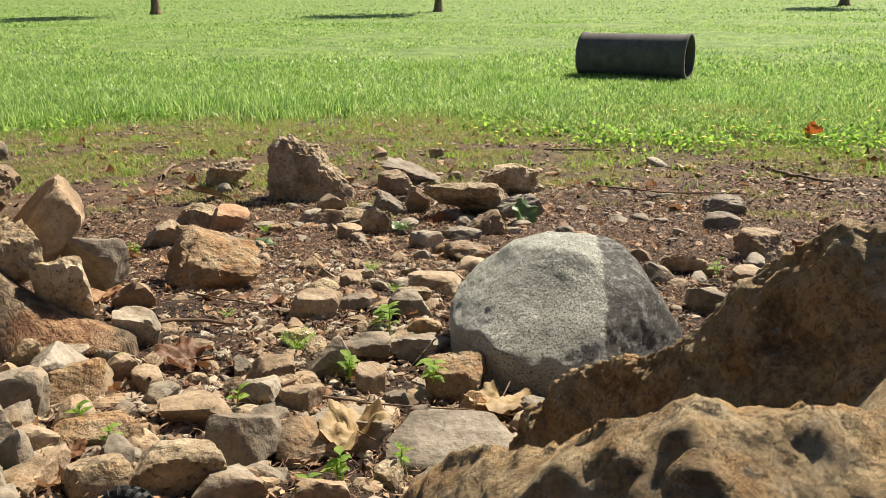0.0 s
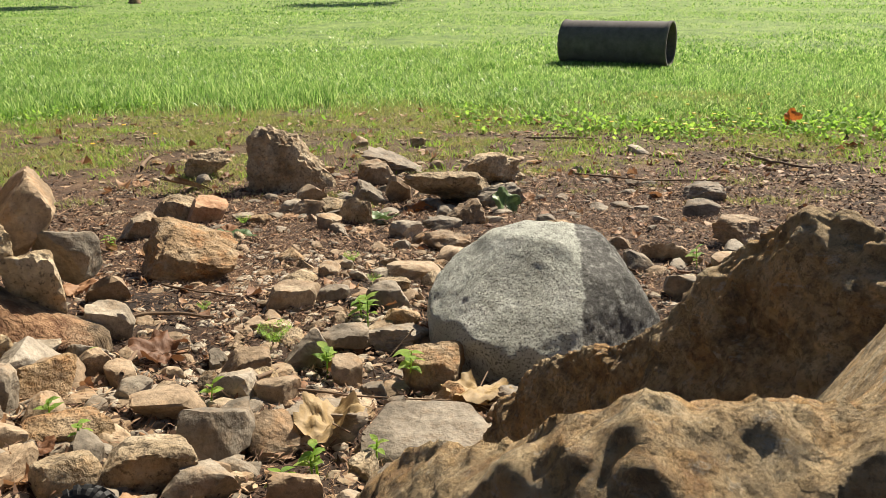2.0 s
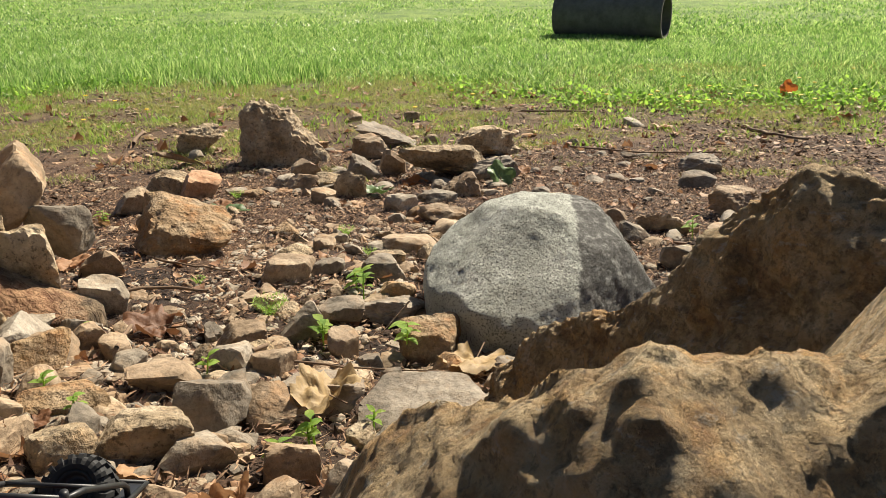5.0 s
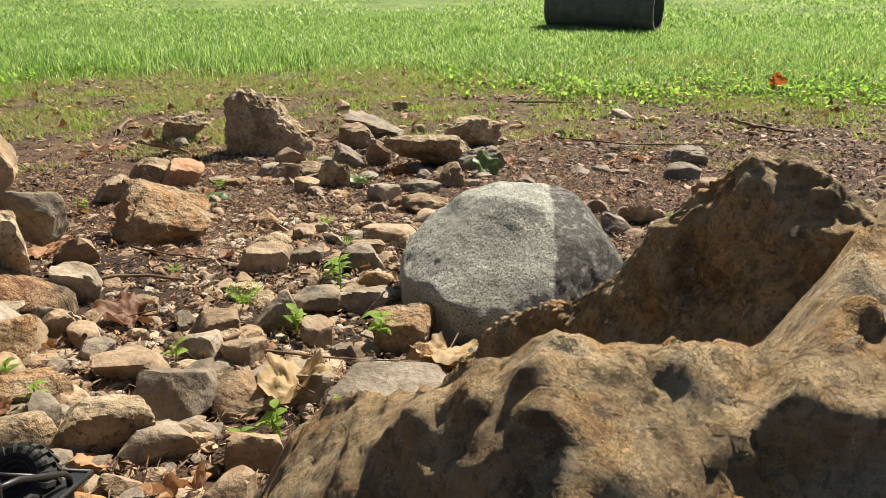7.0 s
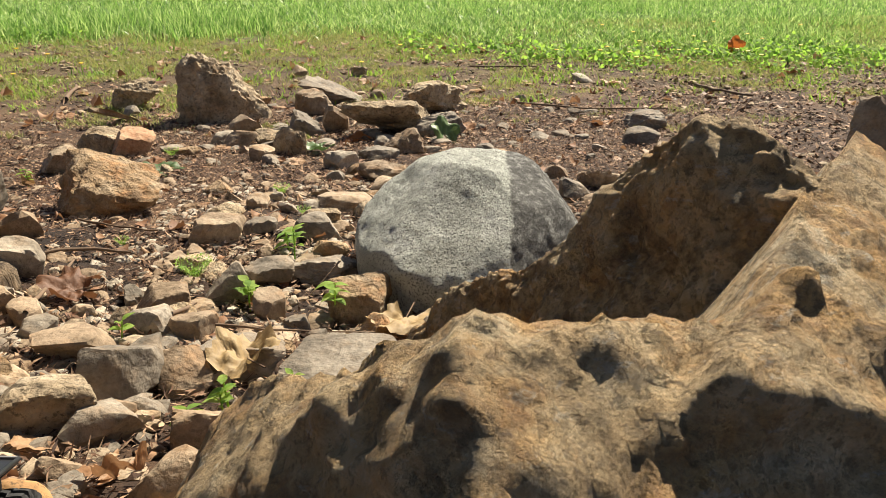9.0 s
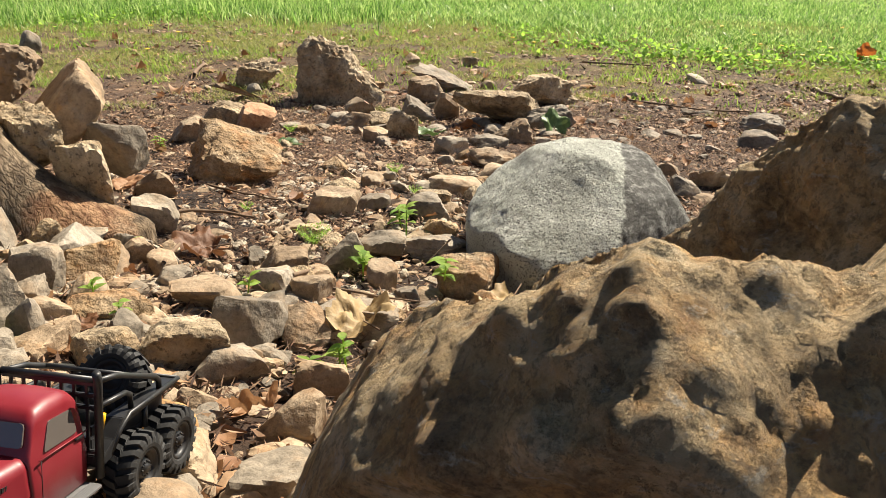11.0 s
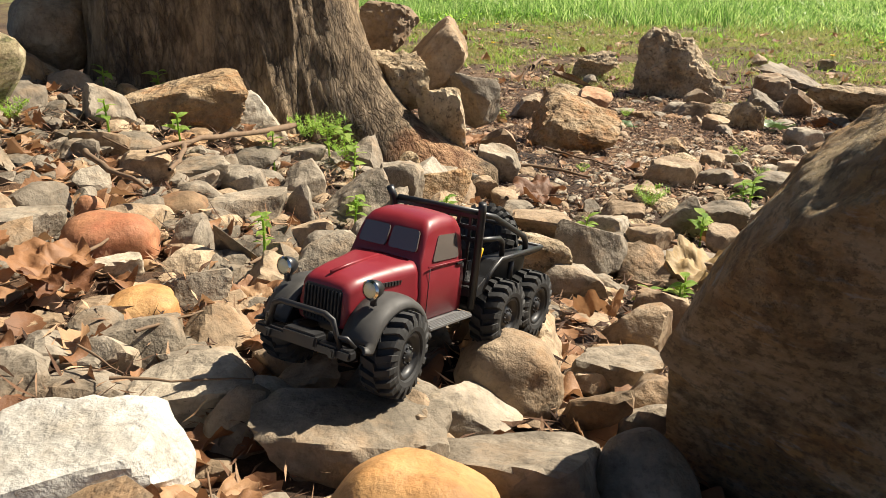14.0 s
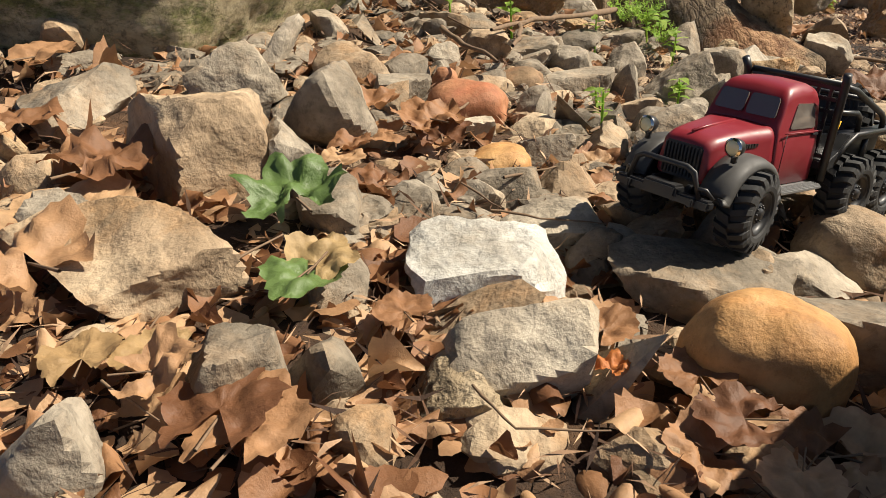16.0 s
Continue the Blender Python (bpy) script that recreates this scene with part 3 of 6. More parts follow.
def white_boulder():
    d, f = sphere(6)
    r = 1.0 / np.sum(np.abs(d) ** 2.25, axis=1) ** (1 / 2.25)
    for nx, ny, nz, off in ((-0.14, -0.64, 0.75, 0.82), (-0.12, -0.80, 0.60, 0.90), (-0.80, -0.25, 0.75, 0.90), (0.72, -0.66, 0.30, 0.83), (0.10, 0.1, 1.0, 0.95), (0.88, 0.1, 0.52, 0.90), (0.5, -0.3, 0.9, 0.93)):
        nn = Vector((nx, ny, nz)).normalized()
        dn = d @ np.array(nn[:])
        r = np.where(dn > 0.05, np.minimum(r, off / np.maximum(dn, 0.05)), r)
    p = d * r[:, None]
    p = p * (1 + 0.030 * fractal(p * 1.8, 2, 41) + 0.016 * fractal(p * 4.5, 3, 45) + 0.010 * np.abs(fractal(p * 9, 4, 43, 0.62)))[:, None]
    lo, hi = p.min(0), p.max(0)
    p = (p - (lo + hi) / 2) / ((hi - lo) / 2) * np.array([0.269, 0.30, 0.215])
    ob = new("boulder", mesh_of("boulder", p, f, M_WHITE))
    ob.matrix_world = pose(0.275, 1.72, -0.182, 0, 0, -6)
    PLACED.append((0.275, 1.72, 0.28))
    tagged(ob, "large rounded whitish boulder speckled with dark pits", "boulder")


def mossy_boulder():
    rng = np.random.default_rng(8)
    p, f = stone_shape(rng, "block", 6)
    p = p * np.array([0.38, 0.25, 0.355])
    ob = new("boulder", mesh_of("boulder", p, f, M_MOSS))
    ob.matrix_world = pose(-1.226, 0.333, 0.315, 0, 9, 41)
    PLACED.append((-1.25, 0.36, 0.2))
    tagged(ob, "big tan boulder with green moss patches, overhanging the rubble", "boulder")


big_boulder()
white_boulder()
mossy_boulder()
for bx, by, br in ((0.2, 0.46, 0.30), (0.42, 0.42, 0.28), (0.22, 0.72, 0.12), (-1.42, 1.46, 0.34)):
    PLACED.append((bx, by, br))

# ---- the stones that stand out ----
rock(-0.711, 3.912, 0.490, 0.294, 0.326, 11, "brown", "stump")
rock(-1.207, 3.825, 0.283, 0.226, 0.115, 18, "tan", "rough")
rock(-1.259, 4.294, 0.246, 0.197, 0.155, 17, "brown", "rough")
rock(-0.920, 3.114, 0.182, 0.128, 0.105, 17, "rust", "block")
rock(-1.056, 3.160, 0.190, 0.152, 0.107, 19, "brown", "rough")
rock(-1.072, 2.789, 0.176, 0.141, 0.101, 21, "tan", "rough")
rock(-0.721, 2.180, 0.335, 0.268, 0.164, 19, "ochre", "wedge")
rock(-0.807, 1.862, 0.108, 0.086, 0.083, 24, "tan", "chunk")
rock(-0.700, 1.615, 0.110, 0.077, 0.085, 24, "grey", "block")
rock(-0.740, 1.362, 0.126, 0.100, 0.050, 29, "pale", "chunk")
rock(-0.683, 1.449, 0.089, 0.071, 0.043, 26, "grey", "chunk")
rock(-0.650, 1.228, 0.118, 0.082, 0.055, 29, "ochre", "block")
rock(-0.683, 1.128, 0.089, 0.062, 0.069, 32, "grey", "block")
rock(-0.598, 1.111, 0.075, 0.060, 0.034, 29, "tan", "chunk")
rock(-0.528, 1.059, 0.124, 0.087, 0.031, 28, "ochre", "block")
rock(-0.611, 1.005, 0.089, 0.071, 0.031, 32, "tan", "chunk")
rock(-0.574, 0.912, 0.050, 0.045, 0.061, 33, "grey", "chunk")
rock(-0.473, 1.045, 0.079, 0.063, 0.013, 25, "tan", "chunk")
rock(-0.533, 0.887, 0.094, 0.075, 0.028, 32, "tan", "chunk")
rock(-0.453, 0.897, 0.095, 0.066, 0.047, 28, "brown", "block")
rock(-0.374, 0.945, 0.137, 0.096, 0.059, 23, "brown", "block")
rock(-0.293, 0.933, 0.102, 0.082, 0.041, 19, "grey", "chunk")
rock(-0.292, 0.975, 0.054, 0.043, 0.022, 18, "tan", "chunk")
rock(-0.418, 1.176, 0.124, 0.099, 0.043, 21, "tan", "chunk")
rock(-0.355, 1.319, 0.107, 0.086, 0.038, 16, "pale", "chunk")
rock(-0.301, 1.052, 0.132, 0.106, 0.084, 17, "grey", "chunk")
rock(-0.368, 1.456, 0.115, 0.086, 0.041, 15, "tan", "slab")
rock(-0.228, 1.092, 0.084, 0.067, 0.051, 13, "tan", "chunk")
rock(-0.247, 1.550, 0.111, 0.089, 0.072, 10, "grey", "chunk")
rock(-0.183, 1.628, 0.114, 0.091, 0.050, 7, "grey", "chunk")
rock(-0.059, 1.684, 0.167, 0.134, 0.049, 3, "grey", "rough")
rock(-0.076, 1.574, 0.110, 0.088, 0.057, 3, "tan", "chunk")
rock(0.021, 1.470, 0.135, 0.108, 0.076, -0, "ochre", "block")
rock(-0.162, 1.179, 0.146, 0.117, 0.034, 9, "grey", "chunk")
rock(0.015, 1.145, 0.226, 0.169, 0.042, 0, "grey", "slab")
rock(-0.345, 1.892, 0.146, 0.110, 0.066, 11, "tan", "slab")
rock(-0.260, 1.957, 0.109, 0.087, 0.044, 8, "grey", "chunk")
rock(-0.095, 1.927, 0.132, 0.106, 0.059, 3, "grey", "chunk")
rock(-0.041, 2.182, 0.166, 0.125, 0.048, 2, "tan", "slab")
rock(-0.060, 1.797, 0.093, 0.075, 0.045, 2, "ochre", "rough")
rock(-0.547, 3.504, 0.146, 0.116, 0.097, 9, "tan", "chunk")
rock(-0.521, 3.219, 0.148, 0.118, 0.070, 10, "tan", "chunk")
rock(-0.396, 2.958, 0.099, 0.079, 0.061, 8, "tan", "chunk")
rock(-0.301, 3.040, 0.132, 0.106, 0.107, 6, "brown", "rough")
rock(-0.407, 3.278, 0.150, 0.120, 0.065, 7, "brown", "rough")
rock(-0.281, 3.513, 0.180, 0.144, 0.108, 5, "grey", "rough")
rock(-0.294, 4.013, 0.198, 0.158, 0.121, 4, "tan", "rough")
rock(-0.225, 4.398, 0.356, 0.285, 0.140, 3, "grey", "rough")
rock(-0.155, 3.573, 0.119, 0.107, 0.126, 3, "tan", "chunk")
rock(0.085, 3.506, 0.426, 0.341, 0.175, -1, "brown", "rough")
rock(0.305, 4.045, 0.392, 0.314, 0.165, -4, "brown", "rough")
rock(0.316, 3.444, 0.227, 0.181, 0.102, -5, "grey", "rough")
rock(0.139, 3.041, 0.164, 0.132, 0.097, -2, "tan", "rough")
rock(0.057, 2.534, 0.170, 0.136, 0.064, -1, "tan", "rough")
rock(-0.032, 2.640, 0.089, 0.071, 0.043, 1, "ochre", "rough")
rock(0.035, 2.923, 0.182, 0.146, 0.052, -0, "grey", "rough")
rock(1.269, 3.530, 0.203, 0.162, 0.075, -20, "grey", "rough")
rock(1.118, 3.105, 0.149, 0.119, 0.070, -20, "grey", "chunk")
rock(1.306, 4.893, 0.147, 0.118, 0.043, -15, "pale", "chunk")
rock(0.486, 2.809, 0.164, 0.123, 0.056, -10, "ochre", "slab")
rock(0.782, 2.391, 0.194, 0.155, 0.072, -18, "tan", "rough")
rock(1.066, 2.544, 0.201, 0.161, 0.100, -22, "tan", "rough")
rock(0.712, 1.978, 0.143, 0.114, 0.066, -19, "grey", "chunk")
rock(0.646, 2.243, 0.114, 0.091, 0.067, -16, "grey", "chunk")
rock(0.628, 2.502, 0.105, 0.084, 0.050, -14, "tan", "chunk")
rock(-0.505, 5.229, 0.136, 0.109, 0.067, 6, "tan", "chunk")
rock(-0.097, 5.173, 0.118, 0.095, 0.068, 1, "brown", "rough")
rock(-3.068, 5.163, 0.140, 0.126, 0.147, 31, "grey", "round")
rock(1.478, 2.043, 0.253, 0.228, 0.331, -35, "tan", "rough")
rock(1.345, 2.139, 0.263, 0.210, 0.124, -31, "grey", "rough")
rock(-1.099, 1.040, 0.232, 0.185, 0.080, 46, "ochre", "block")
rock(-1.095, 1.203, 0.163, 0.130, 0.072, 42, "pale", "chunk")
rock(-1.114, 0.884, 0.090, 0.072, 0.063, 51, "grey", "chunk")
rock(-1.015, 1.046, 0.085, 0.068, 0.026, 44, "grey", "chunk")
rock(-0.969, 0.799, 0.096, 0.072, 0.021, 50, "grey", "slab")
rock(-0.992, 0.759, 0.087, 0.069, 0.027, 52, "tan", "chunk")
rock(-0.862, 0.711, 0.097, 0.077, 0.033, 50, "tan", "chunk")
rock(-0.958, 0.703, 0.039, 0.031, 0.022, 53, "grey", "chunk")
rock(-0.841, 0.612, 0.048, 0.038, 0.022, 53, "grey", "chunk")
rock(-0.851, 0.789, 0.121, 0.091, 0.020, 47, "grey", "slab")
rock(-0.797, 0.834, 0.086, 0.069, 0.034, 43, "grey", "chunk")
rock(-0.873, 0.959, 0.103, 0.077, 0.024, 42, "grey", "slab")
rock(-0.762, 0.951, 0.071, 0.056, 0.049, 38, "grey", "chunk")
rock(-0.660, 0.803, 0.044, 0.039, 0.055, 39, "grey", "chunk")
rock(-0.703, 0.744, 0.116, 0.087, 0.026, 43, "grey", "slab")
rock(-0.818, 0.774, 0.062, 0.050, 0.018, 46, "grey", "chunk")
rock(-0.775, 0.733, 0.076, 0.061, 0.015, 46, "grey", "chunk")
rock(-0.660, 0.945, 0.140, 0.112, 0.076, 35, "grey", "chunk")
rock(-0.777, 1.447, 0.111, 0.088, 0.041, 28, "pale", "chunk")
rock(-0.677, 1.295, 0.124, 0.099, 0.028, 27, "tan", "chunk")
rock(-0.865, 1.272, 0.101, 0.081, 0.053, 34, "grey", "chunk")
rock(-0.909, 1.141, 0.094, 0.071, 0.015, 38, "grey", "slab")
rock(-0.728, 0.647, 0.075, 0.060, 0.017, 48, "umber", "round")
rock(-0.776, 0.553, 0.036, 0.029, 0.016, 54, "red", "round")
rock(-0.709, 0.546, 0.085, 0.068, 0.023, 52, "tan", "chunk")
rock(-0.670, 0.491, 0.101, 0.081, 0.036, 53, "red", "cobble")
rock(-0.628, 0.449, 0.070, 0.056, 0.015, 53, "pale", "chunk")
rock(-0.624, 0.560, 0.048, 0.038, 0.031, 47, "grey", "chunk")
rock(-0.570, 0.580, 0.061, 0.055, 0.049, 44, "grey", "chunk")
rock(-0.576, 0.699, 0.075, 0.060, 0.030, 39, "tan", "chunk")
rock(-0.533, 0.609, 0.048, 0.039, 0.027, 41, "grey", "chunk")
rock(-0.592, 0.513, 0.076, 0.061, 0.013, 48, "tan", "chunk")
rock(-0.505, 0.536, 0.066, 0.053, 0.026, 43, "tan", "chunk")
rock(-0.437, 0.574, 0.091, 0.073, 0.064, 37, "grey", "chunk")
rock(-0.387, 0.594, 0.057, 0.052, 0.071, 33, "tan", "chunk")
rock(-0.417, 0.519, 0.089, 0.071, 0.013, 38, "tan", "chunk")
rock(-0.532, 0.464, 0.080, 0.064, 0.020, 48, "grey", "chunk")
rock(-0.542, 0.403, 0.075, 0.060, 0.013, 52, "amber", "cobble")
rock(-0.483, 0.357, 0.073, 0.059, 0.022, 52, "grey", "chunk")
rock(-0.451, 0.412, 0.068, 0.054, 0.027, 47, "tan", "chunk")
rock(-0.488, 0.328, 0.054, 0.043, 0.011, 55, "grey", "chunk")
rock(-0.400, 0.332, 0.104, 0.073, 0.020, 49, "grey", "block")
rock(-0.340, 0.368, 0.062, 0.050, 0.026, 42, "pale", "chunk")
rock(-0.344, 0.313, 0.053, 0.042, 0.023, 46, "grey", "chunk")
rock(-0.372, 0.422, 0.081, 0.065, 0.031, 40, "tan", "chunk")
rock(-0.301, 0.410, 0.065, 0.052, 0.037, 35, "grey", "chunk")
rock(-0.316, 0.462, 0.047, 0.042, 0.038, 34, "ochre", "block")
rock(-0.236, 0.451, 0.106, 0.085, 0.021, 27, "pale", "chunk")
rock(-0.217, 0.511, 0.097, 0.078, 0.049, 23, "tan", "cobble")
rock(-0.268, 0.615, 0.128, 0.096, 0.027, 23, "tan", "slab")
rock(-0.170, 0.760, 0.095, 0.076, 0.047, 13, "tan", "chunk")
rock(-0.148, 0.636, 0.093, 0.075, 0.022, 13, "grey", "chunk")
rock(-0.138, 0.514, 0.059, 0.048, 0.040, 15, "tan", "chunk")
rock(-0.100, 0.518, 0.049, 0.039, 0.034, 11, "grey", "chunk")
rock(-0.277, 0.669, 0.072, 0.058, 0.053, 22, "gold", "round")
rock(-0.260, 0.333, 0.143, 0.100, 0.033, 35, "grey", "block")
rock(-0.156, 0.387, 0.130, 0.104, 0.048, 17, "grey", "chunk")
rock(-0.376, 0.215, 0.120, 0.096, 0.039, 57, "sunwhite", "chunk")
rock(-0.178, 0.270, 0.108, 0.086, 0.064, 25, "amber", "cobble")
rock(-0.279, 0.152, 0.101, 0.071, 0.045, 47, "pale", "block")
rock(-0.342, 0.163, 0.105, 0.084, 0.022, 54, "tan", "chunk")
rock(-0.232, 0.185, 0.058, 0.052, 0.047, 38, "grey", "chunk")
rock(-0.074, 0.419, 0.075, 0.060, 0.058, 7, "grey", "round")
rock(-0.649, 0.141, 0.154, 0.108, 0.083, 70, "tan", "block")
rock(-0.835, 0.277, 0.117, 0.093, 0.063, 66, "grey", "chunk")
rock(-0.665, 0.297, 0.115, 0.092, 0.080, 59, "grey", "chunk")
rock(-0.706, 0.216, 0.056, 0.050, 0.044, 66, "grey", "chunk")
rock(-0.611, 0.213, 0.065, 0.058, 0.053, 63, "grey", "chunk")
rock(-0.579, 0.195, 0.029, 0.026, 0.020, 63, "grey", "round")
rock(-0.342, 0.043, 0.051, 0.041, 0.031, 67, "grey", "chunk")
rock(-0.387, 0.184, 0.052, 0.041, 0.018, 53, "tan", "chunk")
rock(-0.292, 0.098, 0.066, 0.053, 0.014, 55, "brown", "rough")
rock(-0.840, 0.447, 0.100, 0.080, 0.039, 57, "tan", "chunk")
rock(-0.820, 0.516, 0.081, 0.065, 0.023, 53, "grey", "chunk")
rock(-0.755, 0.459, 0.079, 0.063, 0.024, 53, "grey", "chunk")
rock(-0.518, 0.009, 0.149, 0.105, 0.051, 74, "tan", "block")
rock(-0.371, -0.105, 0.062, 0.056, 0.040, 85, "pale", "block")
rock(-0.362, 0.002, 0.057, 0.046, 0.039, 69, "grey", "chunk")
rock(-0.866, 0.112, 0.124, 0.100, 0.043, 74, "grey", "chunk")
rock(-0.726, 0.008, 0.060, 0.048, 0.025, 79, "tan", "chunk")
rock(-0.910, 1.718, 0.201, 0.181, 0.181, 28, "tan", "tall", 0.004)
rock(-1.102, 1.764, 0.208, 0.167, 0.176, 32, "tan", "rough", 0.043)
rock(-0.813, 1.708, 0.142, 0.128, 0.136, 25, "grey", "chunk", -0.066)
rock(-0.829, 1.573, 0.114, 0.103, 0.172, 28, "brown", "rough", -0.120)
rock(-0.949, 1.590, 0.150, 0.135, 0.166, 31, "brown", "rough", -0.045)
rock(-1.615, 1.189, 0.192, 0.173, 0.191, 53, "tan", "round", 0.099)
rock(-1.482, 0.976, 0.113, 0.091, 0.097, 56, "ochre", "cobble", 0.087)
rock(-1.381, 1.016, 0.095, 0.076, 0.071, 53, "grey", "chunk", 0.073)


# ---- tree at the rubble's edge ----
def tree_by_rubble():
    cx, cy = -1.35, 1.47
    rows, cols = 150, 260
    h = np.concatenate([np.linspace(-0.25, 0.6, 110), np.linspace(0.65, 4.5, 40)])
    a = np.linspace(0, 2 * np.pi, cols, endpoint=False)
    A, Z = np.meshgrid(a, h)
    r = 0.295 - 0.018 * Z
    flare = np.exp(-np.maximum(Z + 0.12, 0) / 0.14)
    roots = 0.0
    for ang, size, width in ((0.10, 0.35, 0.26), (-0.75, 0.10, 0.5), (1.3, 0.20, 0.35), (2.5, 0.22, 0.4), (-2.2, 0.16, 0.4)):
        da = np.angle(np.exp(1j * (A - ang)))
        roots = roots + size * np.exp(-(da / width) ** 2)
    r = r + flare * roots + 0.02 * np.sin(3 * A + 1) * np.exp(-Z)
    q = np.stack([np.cos(A) * 9, np.sin(A) * 9, Z * 2.4], -1)
    r = r + 0.010 * fractal(q * np.array([0.5, 0.5, 1.0]), 3, 51, 0.6) + 0.009 * np.abs(fractal(q * np.array([2.6, 2.6, 2.2]), 3, 55, 0.6)) + 0.004 * fractal(q * np.array([5.0, 5.0, 5.0]), 2, 57)
    v = np.stack([cx + r * np.cos(A) - 0.02 * Z, cy + r * np.sin(A), Z], -1).reshape(-1, 3)
    i = np.arange((rows - 1) * cols)
    b0 = (i // cols) * cols
    c0 = i % cols
    c1 = (c0 + 1) % cols
    f = np.stack([b0 + c0, b0 + c1, b0 + cols + c1, b0 + cols + c0], 1)
    tree = new("tree")
    tree.matrix_world = pose(0, 0, 0)
    tagged(tree, "thick old tree trunk with furrowed brown bark and flaring roots", "tree")
    t = new("trunk", mesh_of("trunk", v, f, M_BARK))
    t.parent = tree
    rng = np.random.default_rng(3)
    for k in range(7):
        ang = k * 0.9 + 0.4
        reach = 4.2 if math.cos(ang - 3.9) > 0 else 2.0
        bm = bmesh.new()
        tilt = 0.95
        m = Matrix.Translation((cx - 0.09, cy, 4.3)) @ Euler((0, tilt, ang)).to_matrix().to_4x4() @ Matrix.Translation((0, 0, reach / 2))
        bmesh.ops.create_cone(bm, segments=14, radius1=0.12, radius2=0.035, depth=reach, cap_ends=True, matrix=m)
        part("limb", bm, M_BARK, tree, smooth=True)
    # unseen crown, added off-centre to block part of the sky's light
    crown_leaves(tree, (-2.3, 0.3, 6.4), (4.2, 4.0, 1.7), 10000, 0.14, rng, M_UNSEEN_CANOPY)


def crown_leaves(tree, centre, size, count, leaf, rng, material):
    """A crown of many single leaves in clumps."""
    clumps = rng.normal(0, 1, (count // 40, 3))
    clumps *= (rng.random(len(clumps)) ** 0.4 / np.linalg.norm(clumps, axis=1))[:, None]
    clumps = clumps * np.array(size) + np.array(centre)
    c = clumps[rng.integers(0, len(clumps), count)] + rng.normal(0, 0.30, (count, 3))
    ax = rng.normal(0, 1, (count, 3))
    ax /= np.linalg.norm(ax, axis=1)[:, None]
    bx = np.cross(ax, rng.normal(0, 1, (count, 3)))
    bx /= np.linalg.norm(bx, axis=1)[:, None]
    s = leaf * rng.uniform(0.6, 1.3, count)[:, None]
    v = np.stack([c - ax * s, c + bx * s * 0.55, c + ax * s, c - bx * s * 0.55], 1).reshape(-1, 3)
    f = np.arange(count * 4).reshape(-1, 4)
    ob = new("crown", mesh_of("crown", v, f, material, False))
    ob.parent = tree


tree_by_rubble()


# ---- the field ----
def field_pipe():
    a, b = Vector((1.68, 10.36, 0)), Vector((2.86, 9.70, 0))
    R, wall = 0.268, 0.02
    length = (b - a).length
    pipe = new("drain_pipe")
    mid = (a + b) / 2
    pipe.matrix_world = Matrix.Translation((mid.x, mid.y, float(ground_z(mid.x, mid.y)) + R - 0.02)) @ pose(0, 0, 0, 0, 0, math.degrees(math.atan2(b.y - a.y, b.x - a.x)))
    tagged(pipe, "short black plastic drain pipe lying open-ended on the grass", "pipe")
    n, m = 64, 56
    xs = np.linspace(-length / 2, length / 2, m)
    ang = np.linspace(0, 2 * np.pi, n, endpoint=False)
    prof = [(x, R + 0.0015 * math.cos(x * 2 * np.pi / 0.09) + (0.012 if abs(abs(x) - length / 2) < 0.03 else 0)) for x in xs]
    prof += [(x, R - wall + 0.0015 * math.cos(x * 2 * np.pi / 0.09)) for x in xs[::-1]]
    prof = np.array(prof)
    v = np.array([[(x, r * math.cos(t), r * math.sin(t)) for t in ang] for x, r in prof]).reshape(-1, 3)
    k = len(prof)
    f = [[i * n + j, i * n + (j + 1) % n, ((i + 1) % k) * n + (j + 1) % n, ((i + 1) % k) * n + j] for i in range(k) for j in range(n)]
    body = new("pipe_wall", mesh_of("pipe_wall", v, f, M_PIPE))
    body.parent = pipe


field_pipe()


def field_tree(x, y, r, h, seed, lean=0.0):
    rng = np.random.default_rng(seed)
    z = float(ground_z(x, y))
    tree = new("tree")
    tree.matrix_world = pose(x, y, z)
    tagged(tree, "slender park tree with a straight dark trunk on the lawn", "tree", "trees on the lawn")
    rows, cols = 16, 14
    zz = np.linspace(-0.1, h, rows)
    ang = np.linspace(0, 2 * np.pi, cols, endpoint=False)
    A, Z = np.meshgrid(ang, zz)
    rr = r * (1 - 0.45 * Z / h) + 0.6 * r * np.exp(-Z / 0.18) + 0.04 * r * fractal(np.stack([np.cos(A) * 3, np.sin(A) * 3, Z * 2], -1), 2, seed)
    v = np.stack([rr * np.cos(A) + lean * Z, rr * np.sin(A), Z], -1).reshape(-1, 3)
    i = np.arange((rows - 1) * cols)
    b0, c0 = (i // cols) * cols, i % cols
    c1 = (c0 + 1) % cols
    t = new("trunk", mesh_of("trunk", v, np.stack([b0 + c0, b0 + c1, b0 + cols + c1, b0 + cols + c0], 1), M_BARK))
    t.parent = tree
    for k in range(4):
        bm = bmesh.new()
        an = k * 1.7 + seed
        m = Matrix.Translation((0.5 * math.cos(an) + lean * h, 0.5 * math.sin(an), h * 0.95)) @ Euler((0, 0.8, an)).to_matrix().to_4x4()
        bmesh.ops.create_cone(bm, segments=8, radius1=r * 0.4, radius2=r * 0.12, depth=1.6, matrix=m)
        part("limb", bm, M_BARK, tree, smooth=True)
    crown_leaves(tree, (0, 0, h + 1.2), (1.9, 1.9, 1.3), 1600, 0.16, rng, M_UNSEEN_CANOPY)


field_tree(-11.4, 31.0, 0.15, 3.2, 61)
field_tree(-0.6, 31.9, 0.14, 3.0, 62)
field_tree(17.1, 36.0, 0.17, 3.4, 63)
